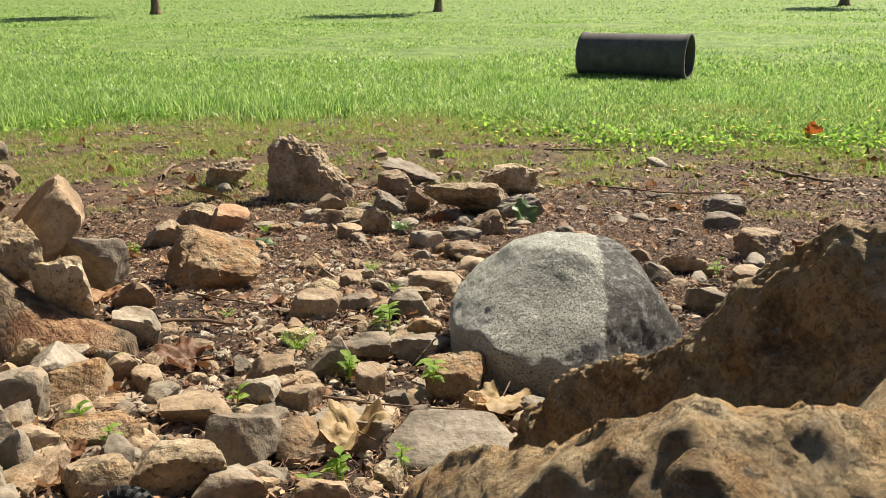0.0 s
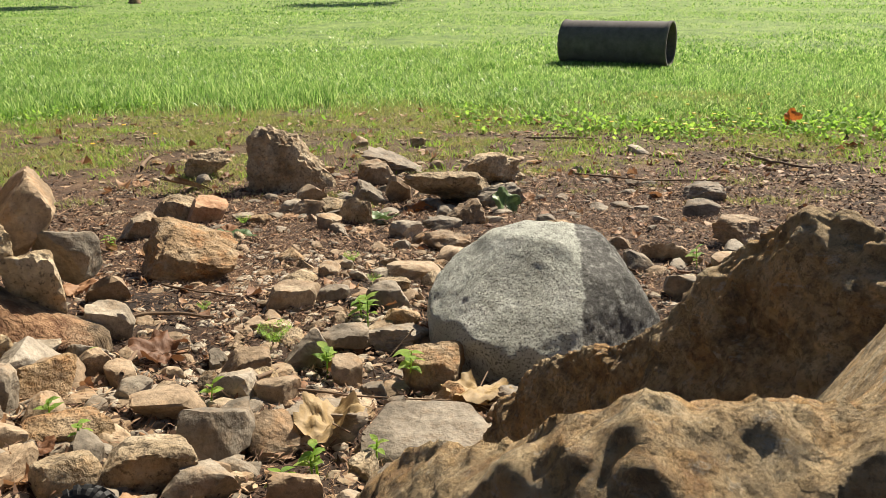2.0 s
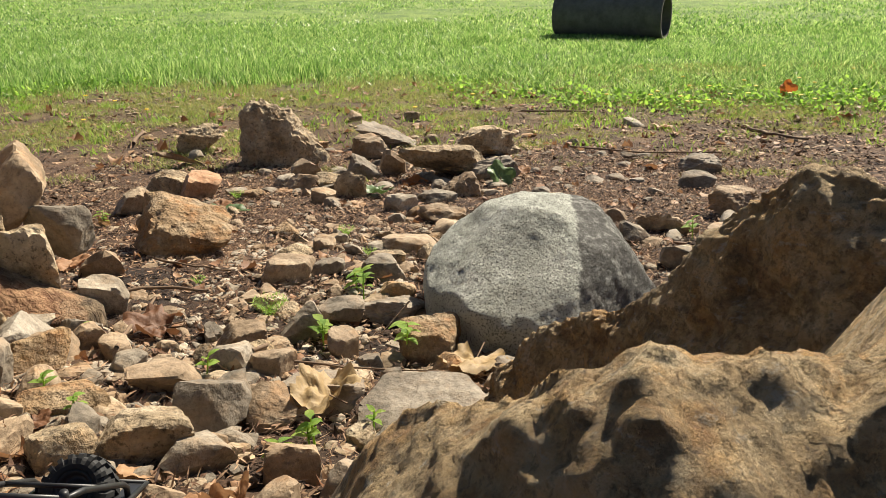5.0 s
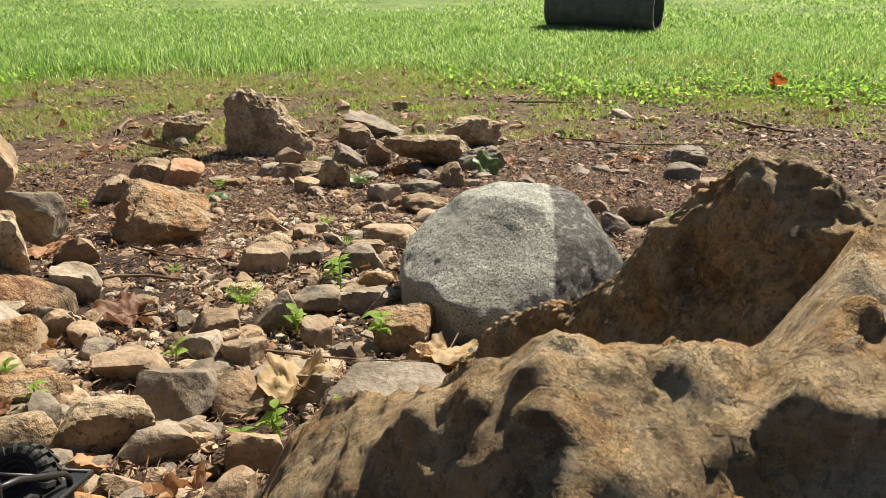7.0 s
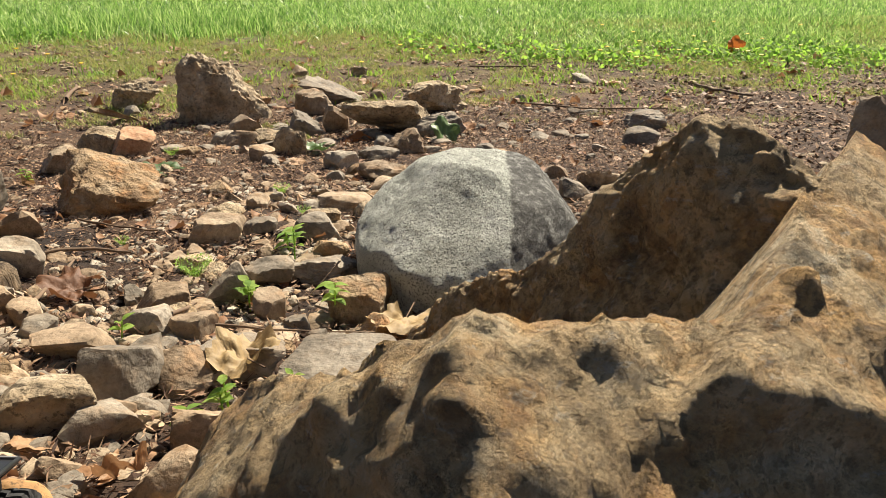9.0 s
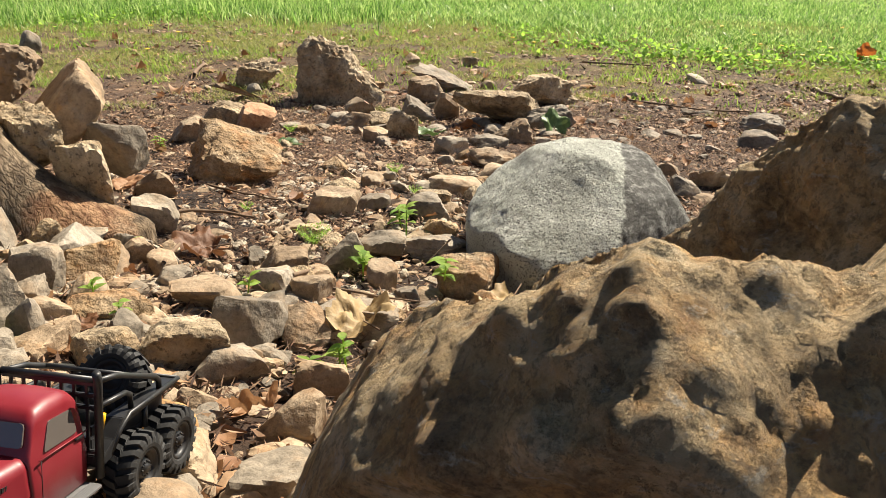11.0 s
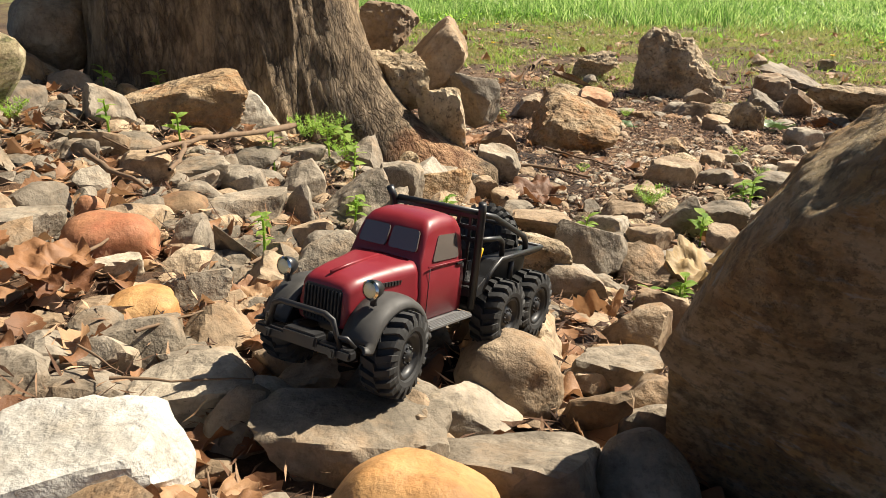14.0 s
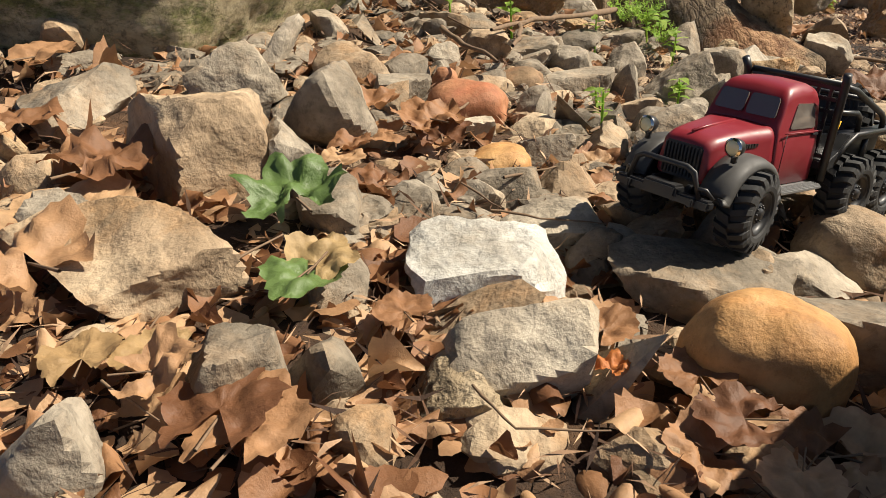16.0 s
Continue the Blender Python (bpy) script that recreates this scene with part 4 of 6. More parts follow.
field_tree(-17.5, 26.0, 0.2, 3.2, 64)


def blades(name, x, y, height, width, material, rng, label, category, kind="stuff", lean=0.5):
    """Many single blades of grass, bent, in one mesh."""
    n = len(x)
    z = ground_z(x, y)
    ang = rng.uniform(0, 2 * np.pi, n)
    side = np.stack([np.cos(ang), np.sin(ang), np.zeros(n)], 1) * (width / 2)[:, None]
    la = rng.uniform(0, 2 * np.pi, n)
    tip = np.stack([np.cos(la), np.sin(la), np.zeros(n)], 1) * (height * rng.uniform(0.1, lean, n))[:, None]
    base = np.stack([x, y, z - 0.005], 1)
    up = np.array([0, 0, 1.0]) * height[:, None]
    v = np.stack([base - side, base + side, base + up * 0.55 + tip * 0.35 + side * 0.8, base + up * 0.55 + tip * 0.35 - side * 0.8, base + up + tip], 1).reshape(-1, 3)
    o = np.arange(n)[:, None] * 5
    tri = np.concatenate([o + np.array([0, 1, 2]), o + np.array([0, 2, 3]), o + np.array([3, 2, 4])], 0)
    return tagged(new(name, mesh_of(name, v, tri, material)), label, category, kind=kind)


def lawn():
    rng = np.random.default_rng(71)

    def edge(x):
        return 6.75 - 0.22 * np.clip(x, -1, 4) + 0.45 * fractal(np.stack([x * 0.9, x * 0, x * 0], -1), 5, 73, 0.65)
    n = 140000
    x = rng.uniform(-6.5, 7.5, n)
    y = edge(x) + 4.6 * rng.random(n) ** 1.5 + rng.normal(0, 0.22, n)
    h = (0.022 + 0.036 * rng.random(n) + 0.045 * np.clip(fractal(np.stack([x * 1.3, y * 1.3, x * 0], -1), 3, 74), 0, 1)) * np.where(x < 1, 1.35, 1.0)
    blades("lawn_grass", x, y, h * 0.85, rng.uniform(0.005, 0.011, n), M_GRASS, rng, "lush green lawn grass lit from behind", "grass", lean=1.6)
    n = 100000
    y = 10 + 14 * rng.random(n) ** 1.4
    x = rng.uniform(-1, 1, n) * (4 + y * 0.62) + 0.5
    blades("lawn_grass", x, y, rng.uniform(0.020, 0.055, n), rng.uniform(0.011, 0.024, n), M_GRASS, rng, "lush green lawn grass farther out", "grass", lean=1.6)
    n = 36000
    y = 22 + 40 * rng.random(n) ** 1.3
    x = rng.uniform(-1, 1, n) * (4 + y * 0.62)
    blades("lawn_grass", x, y, rng.uniform(0.03, 0.065, n), rng.uniform(0.025, 0.055, n), M_GRASS, rng, "far green lawn grass", "grass")
    # thin, part dry tufts on the bare strip
    n = 480000
    x = rng.uniform(-5, 6, n)
    y = rng.uniform(3.3, 7.6, n)
    keep = fractal(np.stack([x * 2.2, y * 3.4, x * 0], -1), 5, 75, 0.65) + (y - 4.7) * 0.34 - 0.30 * np.exp(-((x - 1.0) / 0.9) ** 2 - ((y - 4.4) / 0.8) ** 2) > rng.uniform(-0.10, 0.75, n)
    x, y = x[keep], y[keep]
    blades("tuft_grass", x, y, rng.uniform(0.010, 0.038, len(x)), rng.uniform(0.0025, 0.006, len(x)), M_DRYGRASS, rng, "thin yellowing grass tufts on bare soil", "grass", lean=1.6)
    # rank, taller grass at the lawn's edge
    n = 9000
    x = rng.uniform(-5.0, -0.9, n)
    y = edge(x) + 0.35 + rng.normal(0, 0.3, n)
    keep = fractal(np.stack([x * 1.6, y * 1.6, x * 0 + 5], -1), 3, 79) > rng.uniform(-0.6, 0.3, n)
    x, y = x[keep], y[keep]
    blades("tall_grass", x, y, rng.uniform(0.06, 0.15, len(x)), rng.uniform(0.005, 0.010, len(x)), M_GRASS, rng, "taller rank green grass along the lawn's edge", "grass", lean=0.7)
    # taller clumps between the bare patches
    c = 230
    cx, cy = rng.uniform(-4, 5, c), 4.0 + 3.0 * rng.random(c) ** 0.8
    own = rng.integers(0, c, 9000)
    spread = rng.uniform(0.03, 0.10, c)[own]
    x, y = cx[own] + rng.normal(0, 1, 9000) * spread, cy[own] + rng.normal(0, 1, 9000) * spread
    blades("grass_clumps", x, y, rng.uniform(0.015, 0.06, 9000), rng.uniform(0.004, 0.009, 9000), M_WEED, rng, "bright green grass clumps scattered on the bare strip", "grass", lean=1.4)
    # low clover leaves along the lawn's edge
    n = 16000
    x = rng.uniform(-4, 6, n)
    y = edge(x) - 0.25 + rng.normal(0, 0.35, n)
    keep = fractal(np.stack([x * 1.4, y * 1.4, x * 0 + 9], -1), 3, 78) + 0.12 * x > rng.uniform(-0.2, 0.6, n)
    x, y = x[keep], y[keep]
    n = len(x)
    z = ground_z(x, y) + rng.uniform(0.01, 0.07, n)
    r = rng.uniform(0.007, 0.016, n)
    tilt = rng.normal(0, 0.6, (n, 2))
    v = np.stack([np.stack([x + r * math.cos(k * 1.0472), y + r * math.sin(k * 1.0472), z + r * (tilt[:, 0] * math.cos(k * 1.0472) + tilt[:, 1] * math.sin(k * 1.0472))], 1) for k in range(6)], 1).reshape(-1, 3)
    tagged(new("clover", mesh_of("clover", v, np.arange(n * 6).reshape(-1, 6), M_CLOVER, False)), "bright green clover and weeds along the lawn's edge", "clover", kind="stuff")


lawn()


# ---- loose rubble, litter and plants ----
scatter_rng = np.random.default_rng(101)


def free(x, y, r):
    return all((x - a) ** 2 + (y - b) ** 2 > (0.80 * (r + c)) ** 2 for a, b, c in PLACED)


def fill_stones():
    """More single stones between those placed above."""
    made = 0
    for _ in range(12000):
        if made >= 205:
            break
        u = scatter_rng.random()
        if u < 0.42:
            x, y = scatter_rng.uniform(-1.75, 0.0), scatter_rng.uniform(-0.25, 1.15)
        elif u < 0.70:
            x, y = scatter_rng.uniform(-0.9, 0.3), scatter_rng.uniform(0.85, 1.6)
        elif u < 0.82:
            x, y = scatter_rng.uniform(-0.45, 0.1), scatter_rng.uniform(1.5, 2.4)
        elif u < 0.92:
            x, y = scatter_rng.uniform(0.3, 1.3), scatter_rng.uniform(1.2, 2.6)
        else:
            x, y = scatter_rng.normal(-0.1, 0.55), scatter_rng.uniform(2.4, 4.5)
        w = scatter_rng.uniform(0.035, 0.085) if y < 2 else scatter_rng.uniform(0.05, 0.13)
        if -0.40 < x < -0.20 and 0.34 < y < 0.68:
            continue
        if x > -0.25 and y < 0.3 or not free(x, y, w / 2):
            continue
        colour = ("grey", "grey", "tan", "tan", "pale", "ochre", "brown", "grey")[scatter_rng.integers(0, 8)]
        shape = ("chunk", "chunk", "slab", "block")[scatter_rng.integers(0, 4)] if y < 2.6 else ("chunk", "rough")[scatter_rng.integers(0, 2)]
        rock(x, y, w, w * scatter_rng.uniform(0.6, 1.0), w * scatter_rng.uniform(0.28, 0.6), scatter_rng.uniform(0, 360), colour, shape)
        made += 1


fill_stones()


def joined_stones(count, region, size, material, label):
    """Small stones and grit, too many to count, in one mesh."""
    level = 3 if size[1] > 0.06 else 2
    d, f = sphere(level)
    vs, fs = [], []
    for k in range(count):
        x, y = region()
        w = scatter_rng.uniform(*size)
        p, _ = stone_shape(scatter_rng, "chunk", level)
        a = scatter_rng.uniform(0, 6.28)
        c, s = math.cos(a), math.sin(a)
        p = p * np.array([w / 2, w * scatter_rng.uniform(0.3, 0.5), w * scatter_rng.uniform(0.15, 0.32)])
        p = np.stack([p[:, 0] * c - p[:, 1] * s + x, p[:, 0] * s + p[:, 1] * c + y, p[:, 2] + float(bed_z(x, y)) + w * 0.08], 1)
        vs.append(p)
        fs.append(f + k * len(d))
    tagged(new("pebbles", mesh_of("pebbles", np.concatenate(vs), np.concatenate(fs), material, False)), label, "pebbles", kind="stuff")


joined_stones(620, lambda: (scatter_rng.uniform(-1.9, -0.25), scatter_rng.uniform(0.15, 1.25)), (0.03, 0.065), STONE["grey"], "layer of small flat grey stones beneath the larger rubble")
joined_stones(420, lambda: (scatter_rng.uniform(-1.3, 0.0), scatter_rng.uniform(-0.2, 1.3)), (0.025, 0.055), STONE["tan"], "layer of small tan stones beneath the larger rubble")
joined_stones(900, lambda: (scatter_rng.uniform(-1.8, 0.1), scatter_rng.uniform(-0.3, 1.6)), (0.010, 0.034), STONE["tan"], "small tan stones between the rubble")
joined_stones(260, lambda: (scatter_rng.normal(-0.2, 0.4), scatter_rng.uniform(1.2, 2.6)), (0.03, 0.07), STONE["tan"], "small tan stones half sunk in the soil")
joined_stones(120, lambda: (scatter_rng.normal(0.0, 0.5), scatter_rng.uniform(2.8, 4.4)), (0.04, 0.10), STONE["grey"], "grey stones heaped round the larger rocks")
joined_stones(1300, lambda: (scatter_rng.normal(-0.25, 0.45), scatter_rng.uniform(1.1, 2.5)), (0.008, 0.040), STONE["pale"], "pale stone chips lying between the scraps")
joined_stones(500, lambda: (scatter_rng.uniform(1.2, 4.0), scatter_rng.uniform(1.8, 5.0)), (0.010, 0.045), STONE["brown"], "brown clods and pebbles on the trodden soil")
joined_stones(2200, lambda: (scatter_rng.uniform(-1.8, 1.6), scatter_rng.uniform(0.9, 3.9)), (0.006, 0.034), STONE["grey"], "small grey stones strewn over the soil")
joined_stones(900, lambda: (scatter_rng.uniform(-3, 4), scatter_rng.uniform(3.3, 6.6)), (0.012, 0.055), STONE["brown"], "brown clods and stones on the bare strip")


def chips(name, count, region, size, material, label, category, curl=0.3, lift=0.012, slim=(0.10, 0.30)):
    """Many small curled flakes: bark chips, leaf scraps."""
    x, y = region(count)
    n = len(x)
    L = scatter_rng.uniform(*size, n)
    W = L * scatter_rng.uniform(*slim, n)
    a = scatter_rng.uniform(0, 2 * np.pi, n)
    tx, ty = scatter_rng.normal(0, 0.35, n), scatter_rng.normal(0, 0.35, n)
    ux = np.stack([np.cos(a), np.sin(a), tx], 1)
    vx = np.stack([-np.sin(a), np.cos(a), ty], 1)
    c = np.stack([x, y, bed_z(x, y) + scatter_rng.uniform(0.001, lift, n)], 1)
    up = np.array([0, 0, 1.0])
    cu = (scatter_rng.uniform(-curl, curl, n) * L)[:, None] * up
    pts = [c - ux * L[:, None] / 2 + cu, c - vx * W[:, None] / 2, c + vx * W[:, None] / 2, c + ux * L[:, None] / 2 + cu * 0.6]
    v = np.stack(pts, 1).reshape(-1, 3)
    o = np.arange(n)[:, None] * 4
    f = np.concatenate([o + np.array([0, 1, 2]), o + np.array([1, 3, 2])])
    tagged(new(name, mesh_of(name, v, f, material, False)), label, category, kind="stuff")


def between(x0, x1, y0, y1):
    fx, fy = 0.10 * (x1 - x0), 0.07 * (y1 - y0)
    return lambda n: (scatter_rng.uniform(x0, x1, n) + scatter_rng.normal(0, fx, n), scatter_rng.uniform(y0, y1, n) + scatter_rng.normal(0, fy, n))


chips("wood_chips", 80000, between(-1.7, 1.6, 0.9, 3.9), (0.005, 0.024), M_CHIP, "brown bark chips and plant scraps on the soil", "mulch", 0.25, 0.016, (0.10, 0.45))
chips("wood_chips", 17000, between(-1.5, 0.1, -0.45, 1.2), (0.008, 0.034), M_CHIP, "brown stalks and bark shreds between the stones", "mulch", 0.2, 0.02, (0.04, 0.14))
chips("wood_chips", 45000, between(-1.5, 1.6, 1.6, 4.2), (0.008, 0.030), M_CHIP, "shredded bark and stalks on the soil", "mulch", 0.2, 0.012, (0.08, 0.35))
chips("wood_chips", 14000, between(1.3, 4.2, 1.6, 5.0), (0.008, 0.045), M_CHIP, "brown scraps on the trodden soil", "mulch", 0.25, 0.016, (0.15, 0.6))
chips("wood_chips", 12000, between(-3.5, 4.5, 3.4, 6.8), (0.012, 0.07), M_CHIP, "dry scraps on the bare strip", "mulch", 0.2)


def litter(count, region, size, label, lift=0.012):
    """Dead leaves and torn pieces of them, each curled its own way, in one mesh."""
    x, y = region(count)
    n, m = 9, 5
    S, V = np.meshgrid(np.linspace(0, 1, n), np.linspace(-1, 1, m))
    f0 = grid_faces(m, n)
    vs = []
    for k in range(count):
        L = scatter_rng.uniform(*size)
        wide = scatter_rng.uniform(0.22, 0.5)
        edge = np.sin(np.pi * np.clip(S * 0.94 + 0.03, 0, 1)) ** scatter_rng.uniform(0.5, 1.1) * (1 + 0.12 * np.sin(S * scatter_rng.uniform(9, 22) + scatter_rng.uniform(0, 6)))
        X, Y = S - 0.5, V * edge * wide
        Z = scatter_rng.normal(0, 0.9) * Y * Y / wide + scatter_rng.normal(0, 0.5) * X * X + scatter_rng.normal(0, 0.35) * X * Y
        p = np.stack([X, Y, Z], -1).reshape(-1, 3) * L
        r = np.array(Euler((scatter_rng.normal(0, 0.14), scatter_rng.normal(0, 0.14), scatter_rng.uniform(0, 6.28))).to_matrix())
        p = p @ r.T
        low = p[:, 2].min()
        vs.append(p + np.array([x[k], y[k], float(bed_z(x[k], y[k])) + 0.35 * max(-low, 0) + scatter_rng.uniform(0, lift)]))
    f = np.concatenate([f0 + k * n * m for k in range(count)])
    tagged(new("leaf_litter", mesh_of("leaf_litter", np.concatenate(vs), f, M_DEAD)), label, "leaves", kind="stuff")


litter(1900, between(-1.2, 0.05, -0.45, 0.75), (0.012, 0.040), "curled brown dead leaf pieces between the stones", 0.008)
litter(900, between(-0.75, -0.12, -0.18, 0.22), (0.010, 0.034), "dark brown shredded leaves in the gaps between pale stones", 0.014)
litter(500, between(-1.8, -0.2, 0.3, 1.2), (0.010, 0.032), "brown dead leaf pieces between the grey stones", 0.015)
litter(420, between(-3.0, 3.6, 3.9, 6.6), (0.025, 0.075), "withered brown leaf pieces strewn over the bare strip")
litter(700, between(-1.4, 1.6, 1.0, 4.6), (0.015, 0.05), "scattered brown dead leaf pieces on the soil")


def leaf(x, y, size, yaw, material, label, tilt=(0, 0), curl=0.35, lobes=5, lift=0.006, z=None, lobe=0.18):
    """One broad lobed leaf, curled and creased, lying on what is below it."""
    n, m = 49, 10
    th = np.linspace(-2.6, 2.6, n)
    r = 0.96 - lobe + lobe * np.cos(th * lobes * 0.5) ** 2 - 0.16 * np.abs(th) / 2.6
    r = r + 0.035 * np.sin(th * 17) + 0.02 * np.sin(th * 31 + 1)
    rad = np.linspace(0.0, 1, m)
    T, R = np.meshgrid(th, rad)
    rr = R * np.interp(T, th, r)
    X, Y = rr * np.sin(T), rr * np.cos(T) + 0.15
    Z = curl * (0.55 * np.abs(X) ** 1.6 + 0.35 * Y * Y) + 0.10 * curl * np.cos(T * lobes) * R + (0.06 + 0.36 * curl) * fractal(np.stack([X * 2.6, Y * 2.6, X * 0 + x * 31 + y * 17], -1), 3, 7) - 0.05 * np.exp(-(np.abs(np.angle(np.exp(1j * T * lobes))) / 0.25) ** 2) * R
    v = np.stack([X, Y, Z], -1).reshape(-1, 3) * size / 1.7
    me = mesh_of("leaf", v, grid_faces(m, n), material)
    ob = new("leaf", me)
    base = float(ground_z(x, y)) + lift if z is None else z
    ob.matrix_world = pose(x, y, base, tilt[0], tilt[1], yaw)
    tagged(ob, label, "leaf", "fallen leaves")
    bm = bmesh.new()
    mt = Matrix.Translation((0, -0.13 * size, 0.01 * size)) @ Euler((radians(82), 0, 0)).to_matrix().to_4x4()
    bmesh.ops.create_cone(bm, segments=6, radius1=0.010 * size, radius2=0.014 * size, depth=0.45 * size, matrix=mt)
    part("leaf_stalk", bm, M_TWIG, ob, smooth=True)
    return ob


def twig(points, r, label="thin dry brown twig lying on the ground"):
    """A crooked twig along a few places, tapering, with knots."""
    pts = [Vector(p) for p in points]
    fine = []
    for a, b in zip(pts, pts[1:]):
        for k in range(4):
            q = a.lerp(b, k / 4)
            fine.append(q + Vector((scatter_rng.normal(0, r * 0.5), scatter_rng.normal(0, r * 0.5), scatter_rng.normal(0, r * 0.25))))
    fine.append(pts[-1])
    seg = 8
    vs, n = [], len(fine)
    for i, p in enumerate(fine):
        t = (fine[min(i + 1, n - 1)] - fine[max(i - 1, 0)]).normalized()
        s = t.cross(Vector((0.1, 0.2, 1))).normalized()
        u = t.cross(s)
        rr = r * (1 - 0.55 * i / n) * scatter_rng.uniform(0.85, 1.2)
        vs += [p + (s * math.cos(2 * math.pi * k / seg) + u * math.sin(2 * math.pi * k / seg)) * rr for k in range(seg)]
    f = [[i * seg + k, i * seg + (k + 1) % seg, (i + 1) * seg + (k + 1) % seg, (i + 1) * seg + k] for i in range(n - 1) for k in range(seg)]
    tagged(new("twig", mesh_of("twig", [v[:] for v in vs], f, M_TWIG)), label, "twig", "twigs on the ground")


def on_ground(x, y, up=0.008):
    return (x, y, float(ground_z(x, y)) + up)


def seedling(x, y, height, leaves, size, label="small green seedling with broad leaves among the stones"):
    """A little plant: stem and pairs of pointed leaves."""
    plant = new("seedling")
    z = float(ground_z(x, y))
    plant.matrix_world = pose(x, y, z, scatter_rng.uniform(-8, 8), scatter_rng.uniform(-8, 8), scatter_rng.uniform(0, 360))
    tagged(plant, label, "plant", "seedlings")
    bm = bmesh.new()
    bmesh.ops.create_cone(bm, segments=6, radius1=0.0022, radius2=0.0012, depth=height + 0.02, matrix=Matrix.Translation((0, 0, height / 2 - 0.01)))
    part("stem", bm, M_WEED, plant, smooth=True)
    n, m = 9, 5
    s = np.linspace(0, 1, n)
    w = np.sin(np.pi * s ** 0.75) * 0.27 + 0.005
    S, V = np.meshgrid(s, np.linspace(-1, 1, m))
    X, Y = S, V * np.interp(S, s, w)
    Z = 0.16 * np.abs(Y) + 0.25 * S - 0.42 * S * S
    base = mesh_of("leaf_blade", np.stack([X, Y, Z], -1).reshape(-1, 3), grid_faces(m, n), M_WEED)
    for k in range(leaves + 3):
        ob = new("leaf_blade", base)
        ob.parent = plant
        q = size * scatter_rng.uniform(0.45, 0.85)
        hz = height * (0.35 + 0.65 * (k + 1) / (leaves + 3))
        ob.matrix_local = Matrix.Translation((0, 0, hz)) @ pose(0, 0, 0, scatter_rng.uniform(-15, 15), scatter_rng.uniform(-35, 10), k * 137 + scatter_rng.uniform(-25, 25)) @ Matrix.Scale(q, 4)
    return plant


def feathery(x, y, height, label="tuft of feathery bright green foliage"):
    """A low plant with fine divided leaves, as many short needles on a few stems."""
    n = 420
    k = scatter_rng.integers(0, 9, n)
    a = k * 0.7 + scatter_rng.normal(0, 0.15, n)
    t = scatter_rng.uniform(0.2, 1, n)
    out = 0.5 * t * height
    c = np.stack([x + np.cos(a) * out, y + np.sin(a) * out, ground_z(x, y) + height * (0.25 + 0.75 * t * (1.2 - 0.4 * t))], 1)
    d = scatter_rng.normal(0, 1, (n, 3))
    d /= np.linalg.norm(d, axis=1)[:, None]
    side = np.cross(d, [0.3, 0.2, 0.9])
    L, W = height * 0.14, height * 0.022
    v = np.stack([c - side * W, c + side * W, c + d * L], 1).reshape(-1, 3)
    f = np.arange(n * 3).reshape(-1, 3)
    tagged(new("feathery_weed", mesh_of("feathery_weed", v, f, M_WEED, False)), label, "plant", "weeds")


leaf(0.113, 1.388, 0.140, 160, M_DEADYELLOW, "large tan dry leaf lying on the stones", curl=0.3, lift=0.03)
leaf(-0.135, 1.123, 0.120, 40, M_DEADYELLOW, "big curled yellowish dead leaf between the stones", curl=0.6, lift=0.03)
leaf(-0.531, 1.496, 0.119, 100, M_DEAD, "curled brown dead leaf on the soil", curl=0.6, lift=0.02)
leaf(0.322, 3.229, 0.146, 30, M_GREENLEAF, "upright fresh green leaf beside grey rocks", tilt=(50, 10), curl=0.3, lift=0.03)
leaf(-0.177, 3.059, 0.127, 120, M_GREENLEAF, "pale green fallen leaf on the soil", curl=0.3, lift=0.03)
leaf(-0.705, 2.755, 0.168, 60, M_GREENLEAF, "pale green rosette leaf on the soil", curl=0.25)
leaf(2.637, 5.735, 0.141, 0, M_DEADORANGE, "bright orange fallen leaf standing in the grass", tilt=(70, 0), curl=0.5, lift=0.06)
leaf(1.531, 5.948, 0.129, 40, M_DEAD, "brown fallen leaf near the lawn", curl=0.5)
leaf(-0.031, 3.315, 0.125, 80, M_DEADORANGE, "orange-brown dead leaf by the stones", curl=0.4)
leaf(-0.497, 0.139, 0.089, 75, M_GREENLEAF, "large crumpled green lobed leaf on the stones", tilt=(4, -6), curl=0.45, lift=0.035, lobes=7, lobe=0.25)
leaf(-0.412, 0.091, 0.064, 200, M_GREENLEAF, "olive lobed leaf in the shade between stones", curl=0.2, lift=0.03)
leaf(-0.414, 0.093, 0.057, 20, M_DEADYELLOW, "yellow lobed dead leaf on the stones", tilt=(5, 10), curl=0.35, lift=0.03)
leaf(-0.524, -0.047, 0.099, 100, M_DEAD, "broad brown dead leaf among the stones", curl=0.4, lift=0.03)
leaf(-0.654, 0.042, 0.096, 10, M_DEAD, "crisp brown dead leaf among the stones", curl=0.5, lift=0.03)
leaf(-0.375, -0.043, 0.051, -30, M_DEAD, "curled brown dead leaf", curl=0.6, lift=0.03)
leaf(-0.328, -0.029, 0.072, 40, M_DEAD, "flat brown lobed dead leaf with veins", curl=0.2, lift=0.02)
leaf(-0.209, 0.521, 0.035, 10, M_DEAD, "small brown leaf standing against a stone", tilt=(60, 0), curl=0.4, lift=0.02)
leaf(-0.215, 0.782, 0.075, 190, M_DEAD, "brown dead leaf curled between stones", tilt=(30, 20), curl=0.6, lift=0.02)
leaf(-0.226, 0.171, 0.023, 20, M_DEADORANGE, "small orange leaf lying on scraps", curl=0.5, lift=0.02)
leaf(-0.160, 0.217, 0.052, 120, M_DEAD, "flat brown dead leaf in the shade", curl=0.2, lift=0.015)
